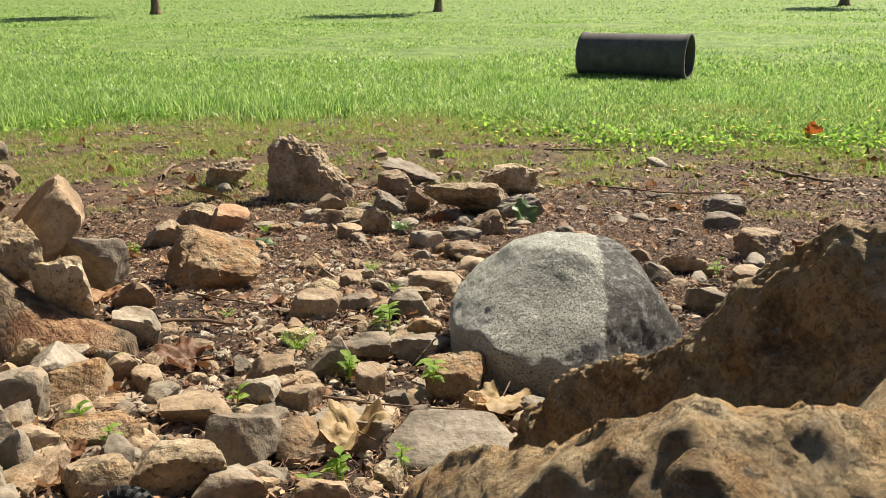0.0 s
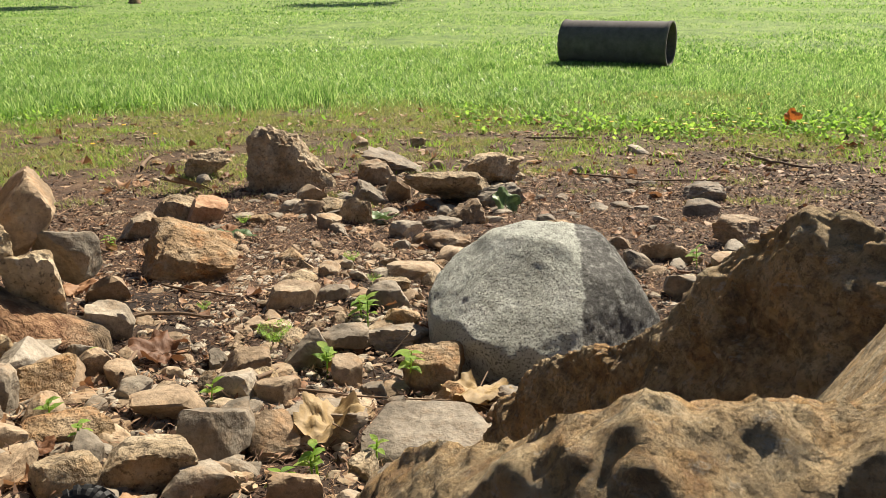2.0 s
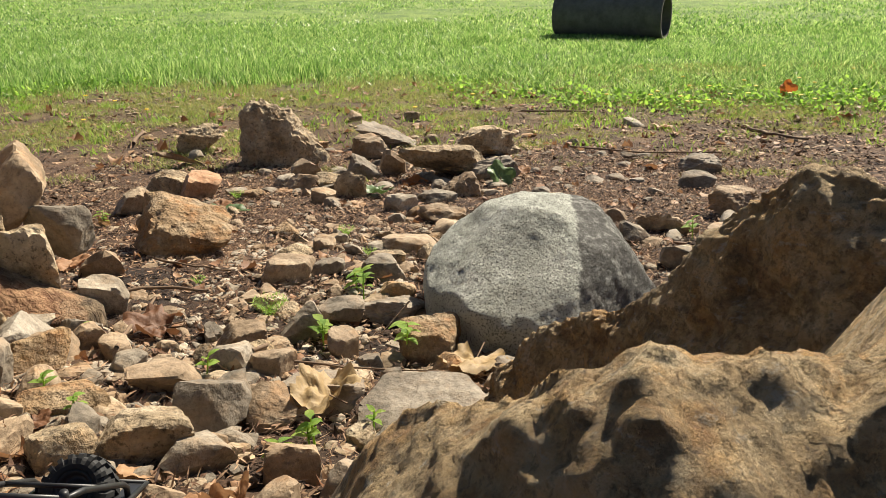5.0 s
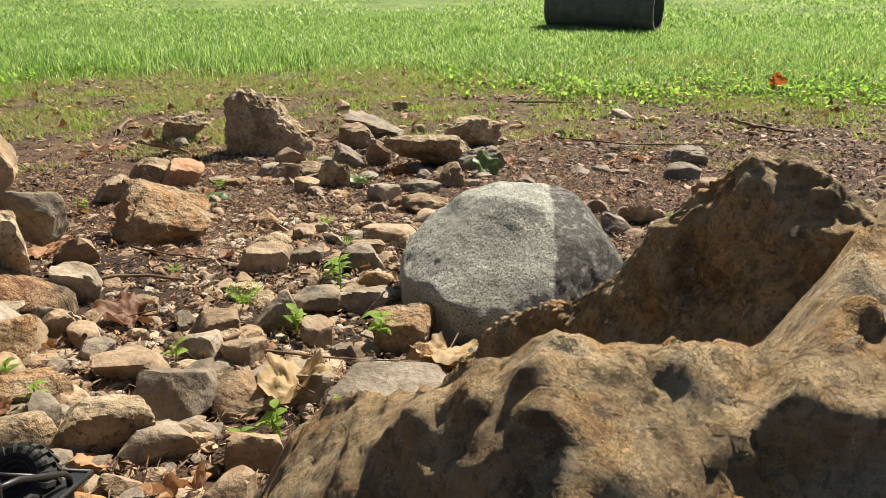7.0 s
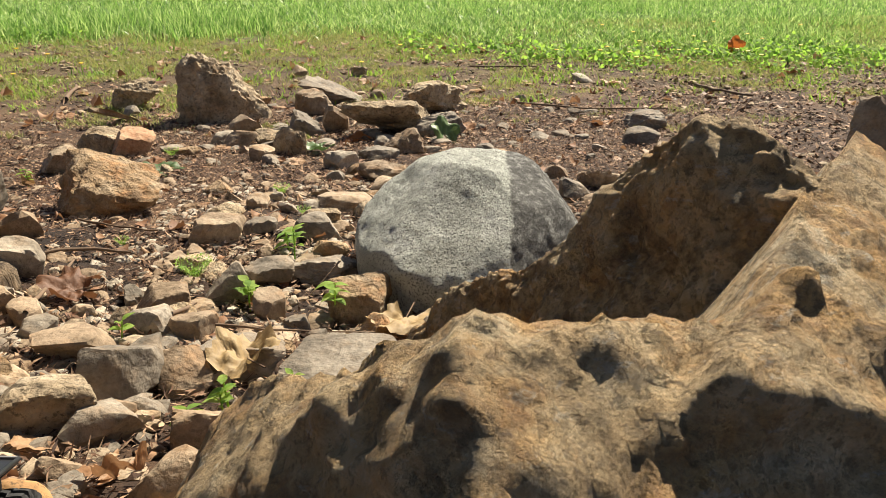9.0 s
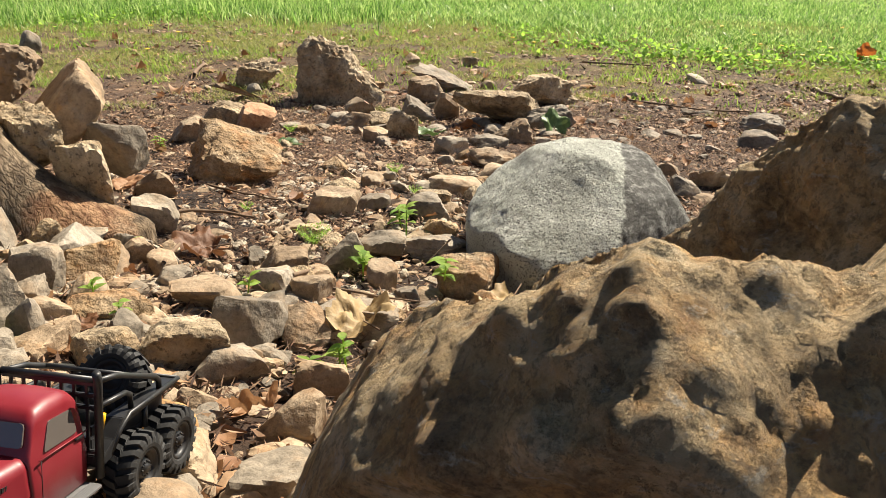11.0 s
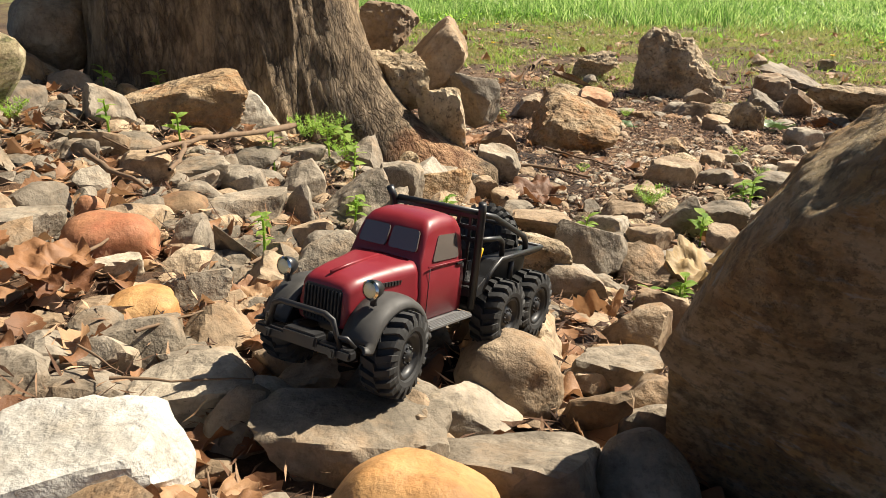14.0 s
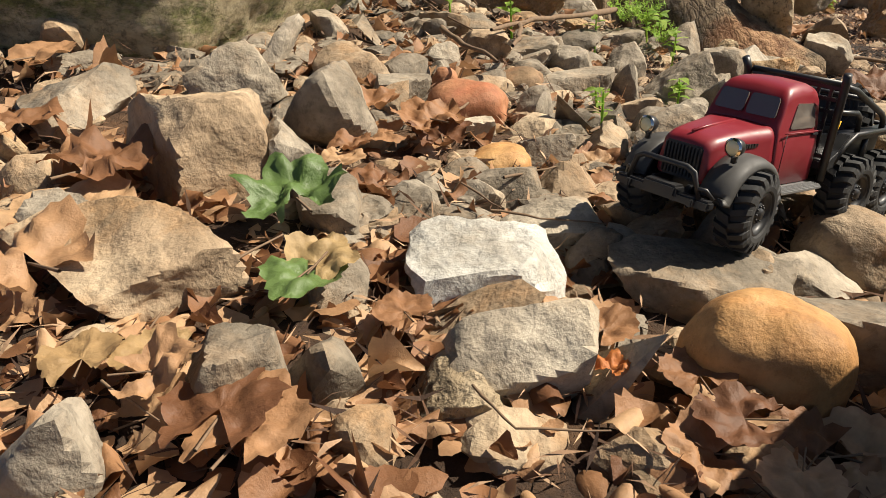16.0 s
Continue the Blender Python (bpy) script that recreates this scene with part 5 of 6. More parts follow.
leaf(-0.597, 0.257, 0.046, 0, M_DEAD, "brown dead leaf between pale stones", curl=0.4, lift=0.02)
leaf(-0.577, 0.363, 0.068, 50, M_DEAD, "brown dead leaf scrap between pale stones", curl=0.4, lift=0.02)
leaf(-0.597, 0.372, 0.081, 80, M_DEAD, "large crisp brown dead leaf on the rubble", curl=0.45, lift=0.03)
leaf(-0.659, 0.335, 0.064, 10, M_DEAD, "crisp brown dead leaf on the rubble", curl=0.4, lift=0.03)
leaf(-0.311, -0.026, 0.073, 30, M_DEAD, "broad brown maple leaf with pale veins in the shade", curl=0.22, lift=0.018, lobe=0.18)
leaf(-0.602, 0.007, 0.110, 100, M_DEAD, "long curled brown dead leaf beside a pale stone", curl=0.22, lift=0.018, lobe=0.07)
leaf(-0.584, -0.033, 0.062, 10, M_DEAD, "folded brown dead leaf", curl=0.22, lift=0.018, lobe=0.07)
leaf(-0.420, -0.062, 0.048, 60, M_DEADYELLOW, "curled tan dead leaf between pale stones", curl=0.22, lift=0.018, lobe=0.07)
leaf(-0.402, -0.020, 0.050, 150, M_DEADYELLOW, "tan dead leaf in the gap between stones", curl=0.22, lift=0.018, lobe=0.07)
leaf(-0.821, 0.040, 0.082, 80, M_DEAD, "dry brown dead leaf by the boulder", curl=0.22, lift=0.018, lobe=0.07)
leaf(-1.031, 0.124, 0.088, 20, M_DEAD, "dry brown leaf in the boulder shade", curl=0.22, lift=0.018, lobe=0.07)
leaf(-0.257, 0.203, 0.044, 0, M_DEAD, "brown leaf scrap beside the amber cobble", curl=0.22, lift=0.018, lobe=0.07)
leaf(-0.188, 0.212, 0.048, 50, M_DEAD, "crumpled brown dead leaf beside the amber cobble", curl=0.22, lift=0.018, lobe=0.07)
leaf(-0.150, 0.202, 0.052, 120, M_DEAD, "flat brown dead leaf in the shade", curl=0.22, lift=0.018, lobe=0.07)
leaf(-0.113, 0.184, 0.045, 200, M_DEAD, "grey-brown dead leaf in the shade", curl=0.22, lift=0.018, lobe=0.07)
leaf(-0.347, 0.116, 0.041, 70, M_DEAD, "brown dead leaf between stones", curl=0.22, lift=0.018, lobe=0.07)
leaf(-0.573, 0.230, 0.047, 10, M_DEAD, "small brown dead leaf on the rubble", curl=0.22, lift=0.018, lobe=0.07)
leaf(-0.609, 0.320, 0.058, 140, M_DEAD, "crisp brown leaf on the rubble", curl=0.22, lift=0.018, lobe=0.07)
seedling(-0.028, 1.435, 0.081, 7, 0.052)
seedling(-0.202, 1.486, 0.060, 4, 0.048)
seedling(-0.140, 1.748, 0.076, 5, 0.048)
seedling(-0.371, 1.244, 0.035, 3, 0.030)
seedling(-0.489, 1.001, 0.042, 4, 0.033)
seedling(-0.153, 0.992, 0.033, 4, 0.033)
seedling(-0.067, 1.071, 0.036, 4, 0.027)
seedling(-0.646, 1.380, 0.033, 4, 0.033)
seedling(0.820, 2.254, 0.069, 4, 0.043)
seedling(-1.091, 2.562, 0.059, 4, 0.043)
seedling(-0.346, 1.903, 0.037, 4, 0.030)
seedling(-1.332, 1.059, 0.045, 4, 0.036)
seedling(-1.284, 1.165, 0.065, 5, 0.047)
seedling(-1.108, 1.292, 0.043, 2, 0.043)
seedling(-0.974, 1.379, 0.063, 6, 0.048)
seedling(-0.598, 0.654, 0.030, 4, 0.026)
seedling(-0.632, 0.906, 0.043, 5, 0.034)
seedling(-0.183, 0.939, 0.035, 4, 0.035)
seedling(-0.366, 0.575, 0.040, 5, 0.026)
seedling(-0.159, 1.804, 0.060, 5, 0.047)
seedling(-0.204, 1.517, 0.035, 4, 0.035)
seedling(-0.393, 0.612, 0.035, 5, 0.026)
seedling(-0.612, 0.869, 0.040, 5, 0.032)
seedling(-0.571, 1.086, 0.038, 4, 0.029)
seedling(-0.149, 1.009, 0.049, 4, 0.037)
seedling(-0.148, 1.833, 0.055, 5, 0.048)
feathery(-0.326, 1.575, 0.075)
feathery(-1.228, 1.577, 0.073)
feathery(-1.224, 1.682, 0.069)
feathery(-0.238, 2.306, 0.053)
feathery(-0.151, 2.083, 0.040)
feathery(-0.360, 1.913, 0.044)
feathery(-0.547, 1.802, 0.035)
feathery(-0.735, 2.969, 0.056)
twig([on_ground(-0.545, 1.291, 0.02), on_ground(-0.584, 1.448, 0.02), on_ground(-0.606, 1.664, 0.02)], 0.0049)
twig([on_ground(-0.685, 1.710, 0.02), on_ground(-0.620, 1.746, 0.02), on_ground(-0.506, 1.730, 0.02)], 0.0051)
twig([on_ground(-0.716, 1.990, 0.02), on_ground(-0.624, 1.939, 0.02), on_ground(-0.493, 1.898, 0.02)], 0.0037)
twig([on_ground(-0.231, 1.305, 0.02), on_ground(-0.113, 1.293, 0.02), on_ground(0.055, 1.310, 0.02)], 0.0027)
twig([on_ground(-0.314, 1.351, 0.02), on_ground(-0.293, 1.434, 0.02)], 0.0050)
twig([(-0.924, 1.153, 0.045), (-0.880, 0.948, 0.082), (-0.853, 0.803, 0.108), (-0.810, 0.683, 0.126)], 0.0058, "pale dead branch lying across the grey stones")
twig([(-0.853, 0.803, 0.106), (-0.782, 0.710, 0.114), (-0.740, 0.651, 0.119)], 0.0045, "pale side branch lying on the stones")
twig([(-0.829, 0.597, 0.146), (-0.761, 0.579, 0.137), (-0.690, 0.568, 0.125)], 0.0042)
seedling(-1.032, 0.809, 0.055, 4, 0.030)
seedling(-0.955, 0.881, 0.060, 4, 0.036)
seedling(-0.865, 1.002, 0.055, 3, 0.032)
seedling(-0.880, 1.190, 0.065, 7, 0.036)
seedling(-0.779, 1.121, 0.060, 7, 0.036)
seedling(-0.528, 0.568, 0.055, 5, 0.026)
feathery(-0.925, 1.184, 0.075)
feathery(-0.940, 1.270, 0.085)
feathery(-0.830, 1.165, 0.06)
feathery(-1.077, 0.684, 0.05)
twig([on_ground(-1.096, 0.787, 0.02), on_ground(-0.974, 0.744, 0.02), on_ground(-0.881, 0.732, 0.02)], 0.0020)
twig([on_ground(-0.424, 0.275, 0.02), on_ground(-0.392, 0.301, 0.02), on_ground(-0.354, 0.342, 0.02)], 0.0013)
twig([on_ground(-0.478, 0.294, 0.02), on_ground(-0.421, 0.286, 0.02)], 0.0010)
twig([on_ground(-0.468, 0.340, 0.02), on_ground(-0.465, 0.384, 0.02), on_ground(-0.458, 0.420, 0.02)], 0.0015)
twig([on_ground(-0.526, 0.586, 0.02), on_ground(-0.512, 0.526, 0.02)], 0.0025)
twig([on_ground(0.769, 4.136, 0.02), on_ground(1.109, 3.919, 0.02), on_ground(1.498, 3.879, 0.02)], 0.0054)
twig([on_ground(1.909, 4.599, 0.02), on_ground(1.968, 4.459, 0.02), on_ground(2.104, 4.229, 0.02)], 0.0117, "short weathered branch on the bare strip")
twig([on_ground(0.646, 5.353, 0.02), on_ground(1.122, 5.298, 0.02)], 0.0072)
twig([on_ground(-0.604, 0.385, 0.02), on_ground(-0.646, 0.474, 0.02), on_ground(-0.663, 0.528, 0.02)], 0.0017)
twig([on_ground(-0.464, 0.047, 0.02), on_ground(-0.480, 0.111, 0.02)], 0.0012)
twig([on_ground(-0.394, -0.060, 0.02), on_ground(-0.345, -0.051, 0.02)], 0.0009)
twig([on_ground(-0.266, 0.095, 0.02), on_ground(-0.225, 0.088, 0.02), on_ground(-0.193, 0.127, 0.02)], 0.0010)
twig([on_ground(-1.700, 4.495, 0.02), on_ground(-1.789, 4.896, 0.02)], 0.0136)


# ---- more fallen leaves in the gaps ----
def gap_leaves(count, x0, x1, y0, y1, size, label):
    made = 0
    for _ in range(4000):
        if made >= count:
            break
        x, y = scatter_rng.uniform(x0, x1), scatter_rng.uniform(y0, y1)
        w = scatter_rng.uniform(*size)
        if any((x - a) ** 2 + (y - c) ** 2 < (0.75 * r + 0.25 * w) ** 2 for a, c, r in PLACED):
            continue
        leaf(x, y, w, scatter_rng.uniform(0, 360), M_DEAD, label, z=float(bed_z(x, y)) + 0.014, tilt=(scatter_rng.normal(0, 9), scatter_rng.normal(0, 9)), curl=scatter_rng.uniform(0.15, 0.5), lobes=(3, 5, 7)[made % 3], lobe=(0.05, 0.13, 0.04)[made % 3])
        made += 1


gap_leaves(36, -0.95, -0.05, -0.30, 0.55, (0.035, 0.085), "curled brown dead leaf caught between the stones")
gap_leaves(14, -1.3, -0.3, 0.5, 1.3, (0.03, 0.07), "dry brown leaf between grey stones")
gap_leaves(16, -1.2, 1.2, 1.2, 3.6, (0.05, 0.11), "dry brown leaf on the chip-strewn soil")
gap_leaves(12, -3.0, 3.4, 3.9, 6.6, (0.07, 0.13), "withered brown leaf on the bare strip")
gap_leaves(10, -0.06, 0.16, 0.12, 0.36, (0.03, 0.06), "dark dead leaf in the shade below the boulder")


def flower(x, y):
    """A tiny yellow flower on a thin stalk."""
    z = float(ground_z(x, y))
    plant = new("flower")
    plant.matrix_world = pose(x, y, z)
    tagged(plant, "tiny yellow wild flower in the thin grass", "flower", "yellow flowers")
    bm = bmesh.new()
    bmesh.ops.create_cone(bm, segments=5, radius1=0.0025, radius2=0.002, depth=0.09, matrix=Matrix.Translation((0, 0, 0.04)))
    part("stem", bm, M_WEED, plant)
    for k in range(5):
        bm = bmesh.new()
        a = k * 1.2566
        bmesh.ops.create_icosphere(bm, subdivisions=1, radius=0.009, matrix=Matrix.Translation((0.009 * math.cos(a), 0.009 * math.sin(a), 0.087)) @ Matrix.Diagonal((1, 1, 0.4, 1)))
        part("petal", bm, M_FLOWER, plant)


for _ in range(22):
    flower(scatter_rng.uniform(1.2, 3.6), scatter_rng.uniform(5.2, 6.9))
for _ in range(8):
    flower(scatter_rng.uniform(-2.6, 0.4), scatter_rng.uniform(4.6, 6.2))


# ---- the crawler truck ----
M_RED = plain("truck_red_paint", (0.20, 0.014, 0.022), 0.45, coat=0.12, wear=0.10, scale=60)
M_BLACK = plain("truck_black_plastic", (0.018, 0.018, 0.019), 0.42, wear=0.3)
M_RUBBER = plain("tyre_rubber", (0.022, 0.022, 0.022), 0.75, wear=0.6, scale=70)
M_DUSTY = plain("dusty_black_plastic", (0.05, 0.048, 0.045), 0.6, wear=0.4)
M_CHROME = plain("lamp_chrome", (0.75, 0.73, 0.68), 0.15, metal=1.0)
M_LENS = plain("lamp_lens", (0.80, 0.72, 0.42), 0.15, coat=0.8)
M_YELLOW = plain("yellow_plastic", (0.75, 0.42, 0.01), 0.4)
# opaque panes; their grey stands in for light seen through the cab
M_GLASS = plain("window_grey", (0.11, 0.095, 0.085), 0.08, coat=1.0, wear=0.05)
M_SILVER = plain("running_board_grey", (0.20, 0.20, 0.20), 0.45, metal=0.4)
U = 1.1e-3                                     # one model millimetre


def tube(points, radius, material, name, parent, label="", segments=10, closed=False):
    """A bar of round section along points, with mitred bends."""
    pts = [Vector(p) * U for p in points]
    rings, verts, faces = [], [], []
    n = len(pts)
    for i, p in enumerate(pts):
        a = (p - pts[i - 1]).normalized() if i else (pts[1] - p).normalized()
        b = (pts[i + 1] - p).normalized() if i < n - 1 else a
        t = (a + b).normalized()
        stretch = 1.0 / max(t.dot(a), 0.45)
        side = t.cross(Vector((0.31, 0.22, 0.93))).normalized()
        up = t.cross(side).normalized()
        for k in range(segments):
            an = 2 * math.pi * k / segments
            off = side * math.cos(an) + up * math.sin(an)
            bend = (b - a)
            if bend.length > 1e-4:
                bd = bend.normalized()
                off = off + bd * off.dot(bd) * (stretch - 1)
            verts.append(p + off * radius * U)
    bm = bmesh.new()
    vs = [bm.verts.new(v) for v in verts]
    for i in range(n - 1):
        for k in range(segments):
            bm.faces.new((vs[i * segments + k], vs[i * segments + (k + 1) % segments], vs[(i + 1) * segments + (k + 1) % segments], vs[(i + 1) * segments + k]))
    bm.faces.new(vs[:segments][::-1])
    bm.faces.new(vs[-segments:])
    bmesh.ops.recalc_face_normals(bm, faces=bm.faces)
    return part(name, bm, material, parent, label, True)


def box_bm(bm, x0, x1, y0, y1, z0, z1, bevel=1.0, turn=None):
    made = bmesh.ops.create_cube(bm, size=1)["verts"]
    m = Matrix.Translation(((x0 + x1) / 2 * U, (y0 + y1) / 2 * U, (z0 + z1) / 2 * U)) @ (turn or Matrix()) @ Matrix.Diagonal(((x1 - x0) * U, (y1 - y0) * U, (z1 - z0) * U, 1))
    bmesh.ops.transform(bm, matrix=m, verts=made)
    if bevel:
        edges = list({e for v in made for e in v.link_edges})
        bmesh.ops.bevel(bm, geom=edges, offset=bevel * U, segments=2, affect="EDGES")


def box_part(name, b, material, parent, bevel=1.0, label=""):
    bm = bmesh.new()
    box_bm(bm, *b, bevel=bevel)
    return part(name, bm, material, parent, label)


# along the body: y, bottom, top, half width below, half width above, corner radius
HOOD = ((25.5, 44, 66, 17, 16, 5), (25, 43, 69, 19.5, 18, 6), (22, 42, 72.5, 21, 20, 7.5), (15, 42, 75, 22, 21.5, 8), (0, 42, 77.5, 24, 23.5, 8.5), (-18, 42, 79.5, 27, 26, 9), (-34, 41, 81, 31, 29.5, 9), (-41, 40, 82, 33, 31, 8))
CAB = ((-38, 38, 81, 33, 31, 5), (-40, 38, 84, 33.5, 31, 5), (-42.5, 38, 91, 34, 30, 5), (-46, 38, 100, 34, 29, 6), (-49, 38, 106, 34, 28.5, 8), (-54, 38, 109.5, 34, 28.5, 9.5), (-66, 38, 111.5, 34, 28.5, 10), (-80, 38, 111.5, 34, 28.5, 10), (-89, 38, 109, 34, 28.5, 10), (-93.5, 38, 104.5, 33.5, 28, 9), (-96, 38, 97, 33, 28, 8), (-97, 40, 90, 31, 27, 6))


def section(row, n=9):
    y, zb, zt, wb, wt, r = row
    half = [(wb * 0.5, zb), (wb - 2, zb), (wb, zb + 2), (wb, zb + (zt - zb) * 0.45)]
    a0 = (wt, zt - r)
    half += [(wb + (wt - wb) * 0.5, zb + (zt - r - zb) * 0.75), a0]
    half += [(wt - r + r * math.cos(t), zt - r + r * math.sin(t)) for t in np.linspace(0, math.pi / 2, n)[1:]]
    half += [(wt * 0.35, zt + 0.6)]
    return [(x, y, z) for x, z in half] + [(0, y, zt + 1.0)] + [(-x, y, z) for x, z in half[::-1]]


def loft(rows, name, material, parent, label=""):
    bm = bmesh.new()
    rings = [[bm.verts.new(Vector(p) * U) for p in section(r)] for r in rows]
    for a, b in zip(rings, rings[1:]):
        for i in range(len(a) - 1):
            bm.faces.new((a[i], a[i + 1], b[i + 1], b[i]))
        bm.faces.new((a[-1], a[0], b[0], b[-1]))
    bm.faces.new(rings[0])
    bm.faces.new(rings[-1][::-1])
    bmesh.ops.recalc_face_normals(bm, faces=bm.faces)
    return part(name, bm, material, parent, label, True)


def cab_side(y, z):
    """Half width of the cab at a height on its flank."""
    wb, wt, zt, r = 34.0, 28.5, 110.0, 10.0
    lo, hi = 38 + (zt - r - 38) * 0.0, zt - r
    k = min(max((z - 70.4) / (hi - 70.4), 0), 1)
    return wb + (wt - wb) * k


def wheel(truck, x, y, z, side, steer=0.0, name="wheel"):
    """A wheel with a lugged tyre on a dark dished rim; side is -1 or 1: where its outer face looks."""
    R, W, rr = 28.5, 23.0, 15.5
    w = new(name)
    w.parent = truck
    w.matrix_local = Matrix.Translation((x * U, y * U, z * U)) @ pose(0, 0, 0, 0, 0, steer)
    prof = [(-W / 2 + 2, rr), (-W / 2, rr + 1.5), (-W / 2 - 0.6, 20), (-W / 2 + 0.2, 23), (-W / 2 + 1.4, 25.0), (-W / 2 + 3, 25.6), (-5, 26), (-0.7, 26.2), (0.7, 26.2), (5, 26), (W / 2 - 3, 25.6), (W / 2 - 1.4, 25.0), (W / 2 - 0.2, 23), (W / 2 + 0.6, 20), (W / 2, rr + 1.5), (W / 2 - 2, rr)]
    lugs, per = 19, 8
    n = lugs * per
    phase = (0.0, 0.06, 0.50, 0.54, 0.58, 0.62, 0.94, 0.98)
    bm = bmesh.new()
    rings = []
    for q, (px, r) in enumerate(prof):
        ring = []
        for k in range(n):
            turn = (k // per + phase[k % per] + 0.035 * abs(px) + (0.5 if px > 0 else 0.0)) / lugs
            high = 0 < k % per < 3 and 3 <= q <= 12 and abs(px) > 0.5
            rk = r + (3.0 if 4 <= q <= 11 else 1.2) * high
            ring.append(bm.verts.new(((px * (1.05 if high and q in (3, 4, 11, 12) else 1.0)) * U, rk * math.cos(2 * math.pi * turn) * U, rk * math.sin(2 * math.pi * turn) * U)))
        rings.append(ring)
    for a, b in zip(rings, rings[1:]):
        for k in range(n):
            bm.faces.new((a[k], a[(k + 1) % n], b[(k + 1) % n], b[k]))
    bmesh.ops.recalc_face_normals(bm, faces=bm.faces)
    part("tyre", bm, M_RUBBER, w, "black rubber tyre with chunky off-road lugs")
    bm = bmesh.new()
    prof = [(W / 2 - 1.5, rr + 0.4), (W / 2 - 0.6, rr - 1.2), (W / 2 - 3.5, rr - 2.6), (W / 2 - 5.5, 11), (W / 2 - 5.5, 8.5), (W / 2 - 3.2, 7.2), (W / 2 - 3.0, 4.2), (W / 2 - 0.8, 3.6), (W / 2 - 0.8, 0.01)]
    n = 36
    for flip in (1, -1):
        rings = [[bm.verts.new((px * side * flip * U, r * math.cos(2 * math.pi * k / n) * U, r * math.sin(2 * math.pi * k / n) * U)) for k in range(n)] for px, r in prof]
        for a, b in zip(rings, rings[1:]):
            for k in range(n):
                bm.faces.new((a[k], a[(k + 1) % n], b[(k + 1) % n], b[k]))
    for k in range(10):
        an = 2 * math.pi * k / 10
        made = bmesh.ops.create_cone(bm, segments=6, radius1=0.9 * U, radius2=0.8 * U, depth=1.8 * U, cap_ends=True)["verts"]
        bmesh.ops.transform(bm, matrix=Matrix.Translation((side * (W / 2 - 2.6) * U, 5.7 * math.cos(an) * U, 5.7 * math.sin(an) * U)) @ Euler((0, math.pi / 2, 0)).to_matrix().to_4x4(), verts=made)
    bmesh.ops.recalc_face_normals(bm, faces=bm.faces)
    part("rim", bm, M_BLACK, w, "black dished rim with bolts", True)
    return w


def pane(name, pts, parent, label="", thick=0.7):
    """A small window pane with rounded corners, just proud of the body."""
    bm = bmesh.new()
    c = sum((Vector(p) for p in pts), Vector()) / len(pts)
    nrm = (Vector(pts[1]) - Vector(pts[0])).cross(Vector(pts[2]) - Vector(pts[0])).normalized()
    ring = []
    for i, p in enumerate(pts):
        p, a, b = Vector(p), Vector(pts[i - 1]), Vector(pts[(i + 1) % len(pts)])
        for k in (0.0, 0.5, 1.0):
            q0, q1 = p + (a - p).normalized() * 2.6, p + (b - p).normalized() * 2.6
            ring.append(q0 * (1 - k) ** 2 + p * 2 * k * (1 - k) + q1 * k * k)
    front = [bm.verts.new((v + nrm * thick) * U) for v in ring]
    back = [bm.verts.new((v - nrm * thick) * U) for v in ring]
    bm.faces.new(front)
    bm.faces.new(back[::-1])
    for i in range(len(ring)):
        j = (i + 1) % len(ring)
        bm.faces.new((front[j], front[i], back[i], back[j]))
    bmesh.ops.recalc_face_normals(bm, faces=bm.faces)
    return part(name, bm, M_GLASS, parent, label)


def fender(truck, s):
    """The sweeping front fender that runs down into the running board."""
    bm = bmesh.new()
    path = []
    for t in np.linspace(-0.12, 0.80, 20):
        an = math.pi * (0.08 + 0.86 * (t + 0.12) / 0.92)
        path.append((35.5 * math.cos(an) - 1.5, 30 + 33.5 * math.sin(an)))
    path = [(34, 40)] + path + [(-38, 36)]
    cross = [(23, 1.5), (30, 2.6), (38, 2.2), (44, 0.2), (46.5, -3.2), (46, -6.2), (44.5, -5.4), (42, -2.4), (36, -0.8), (23, -1.0)]
    rings = []
    for i, (y, z) in enumerate(path):
        a, b = path[max(i - 1, 0)], path[min(i + 1, len(path) - 1)]
        t = Vector((0, b[0] - a[0], b[1] - a[1])).normalized()
        nr = Vector((0, t.z, -t.y))
        rings.append([bm.verts.new((Vector((s * x, y, z)) + nr * h) * U) for x, h in cross])
    for a, b in zip(rings, rings[1:]):
        for k in range(len(cross)):
            bm.faces.new((a[k], a[(k + 1) % len(cross)], b[(k + 1) % len(cross)], b[k]))
    bm.faces.new(rings[0])
    bm.faces.new(rings[-1][::-1])
    bmesh.ops.recalc_face_normals(bm, faces=bm.faces)
    part("fender", bm, M_DUSTY, truck, "matt black curved front fender", True)


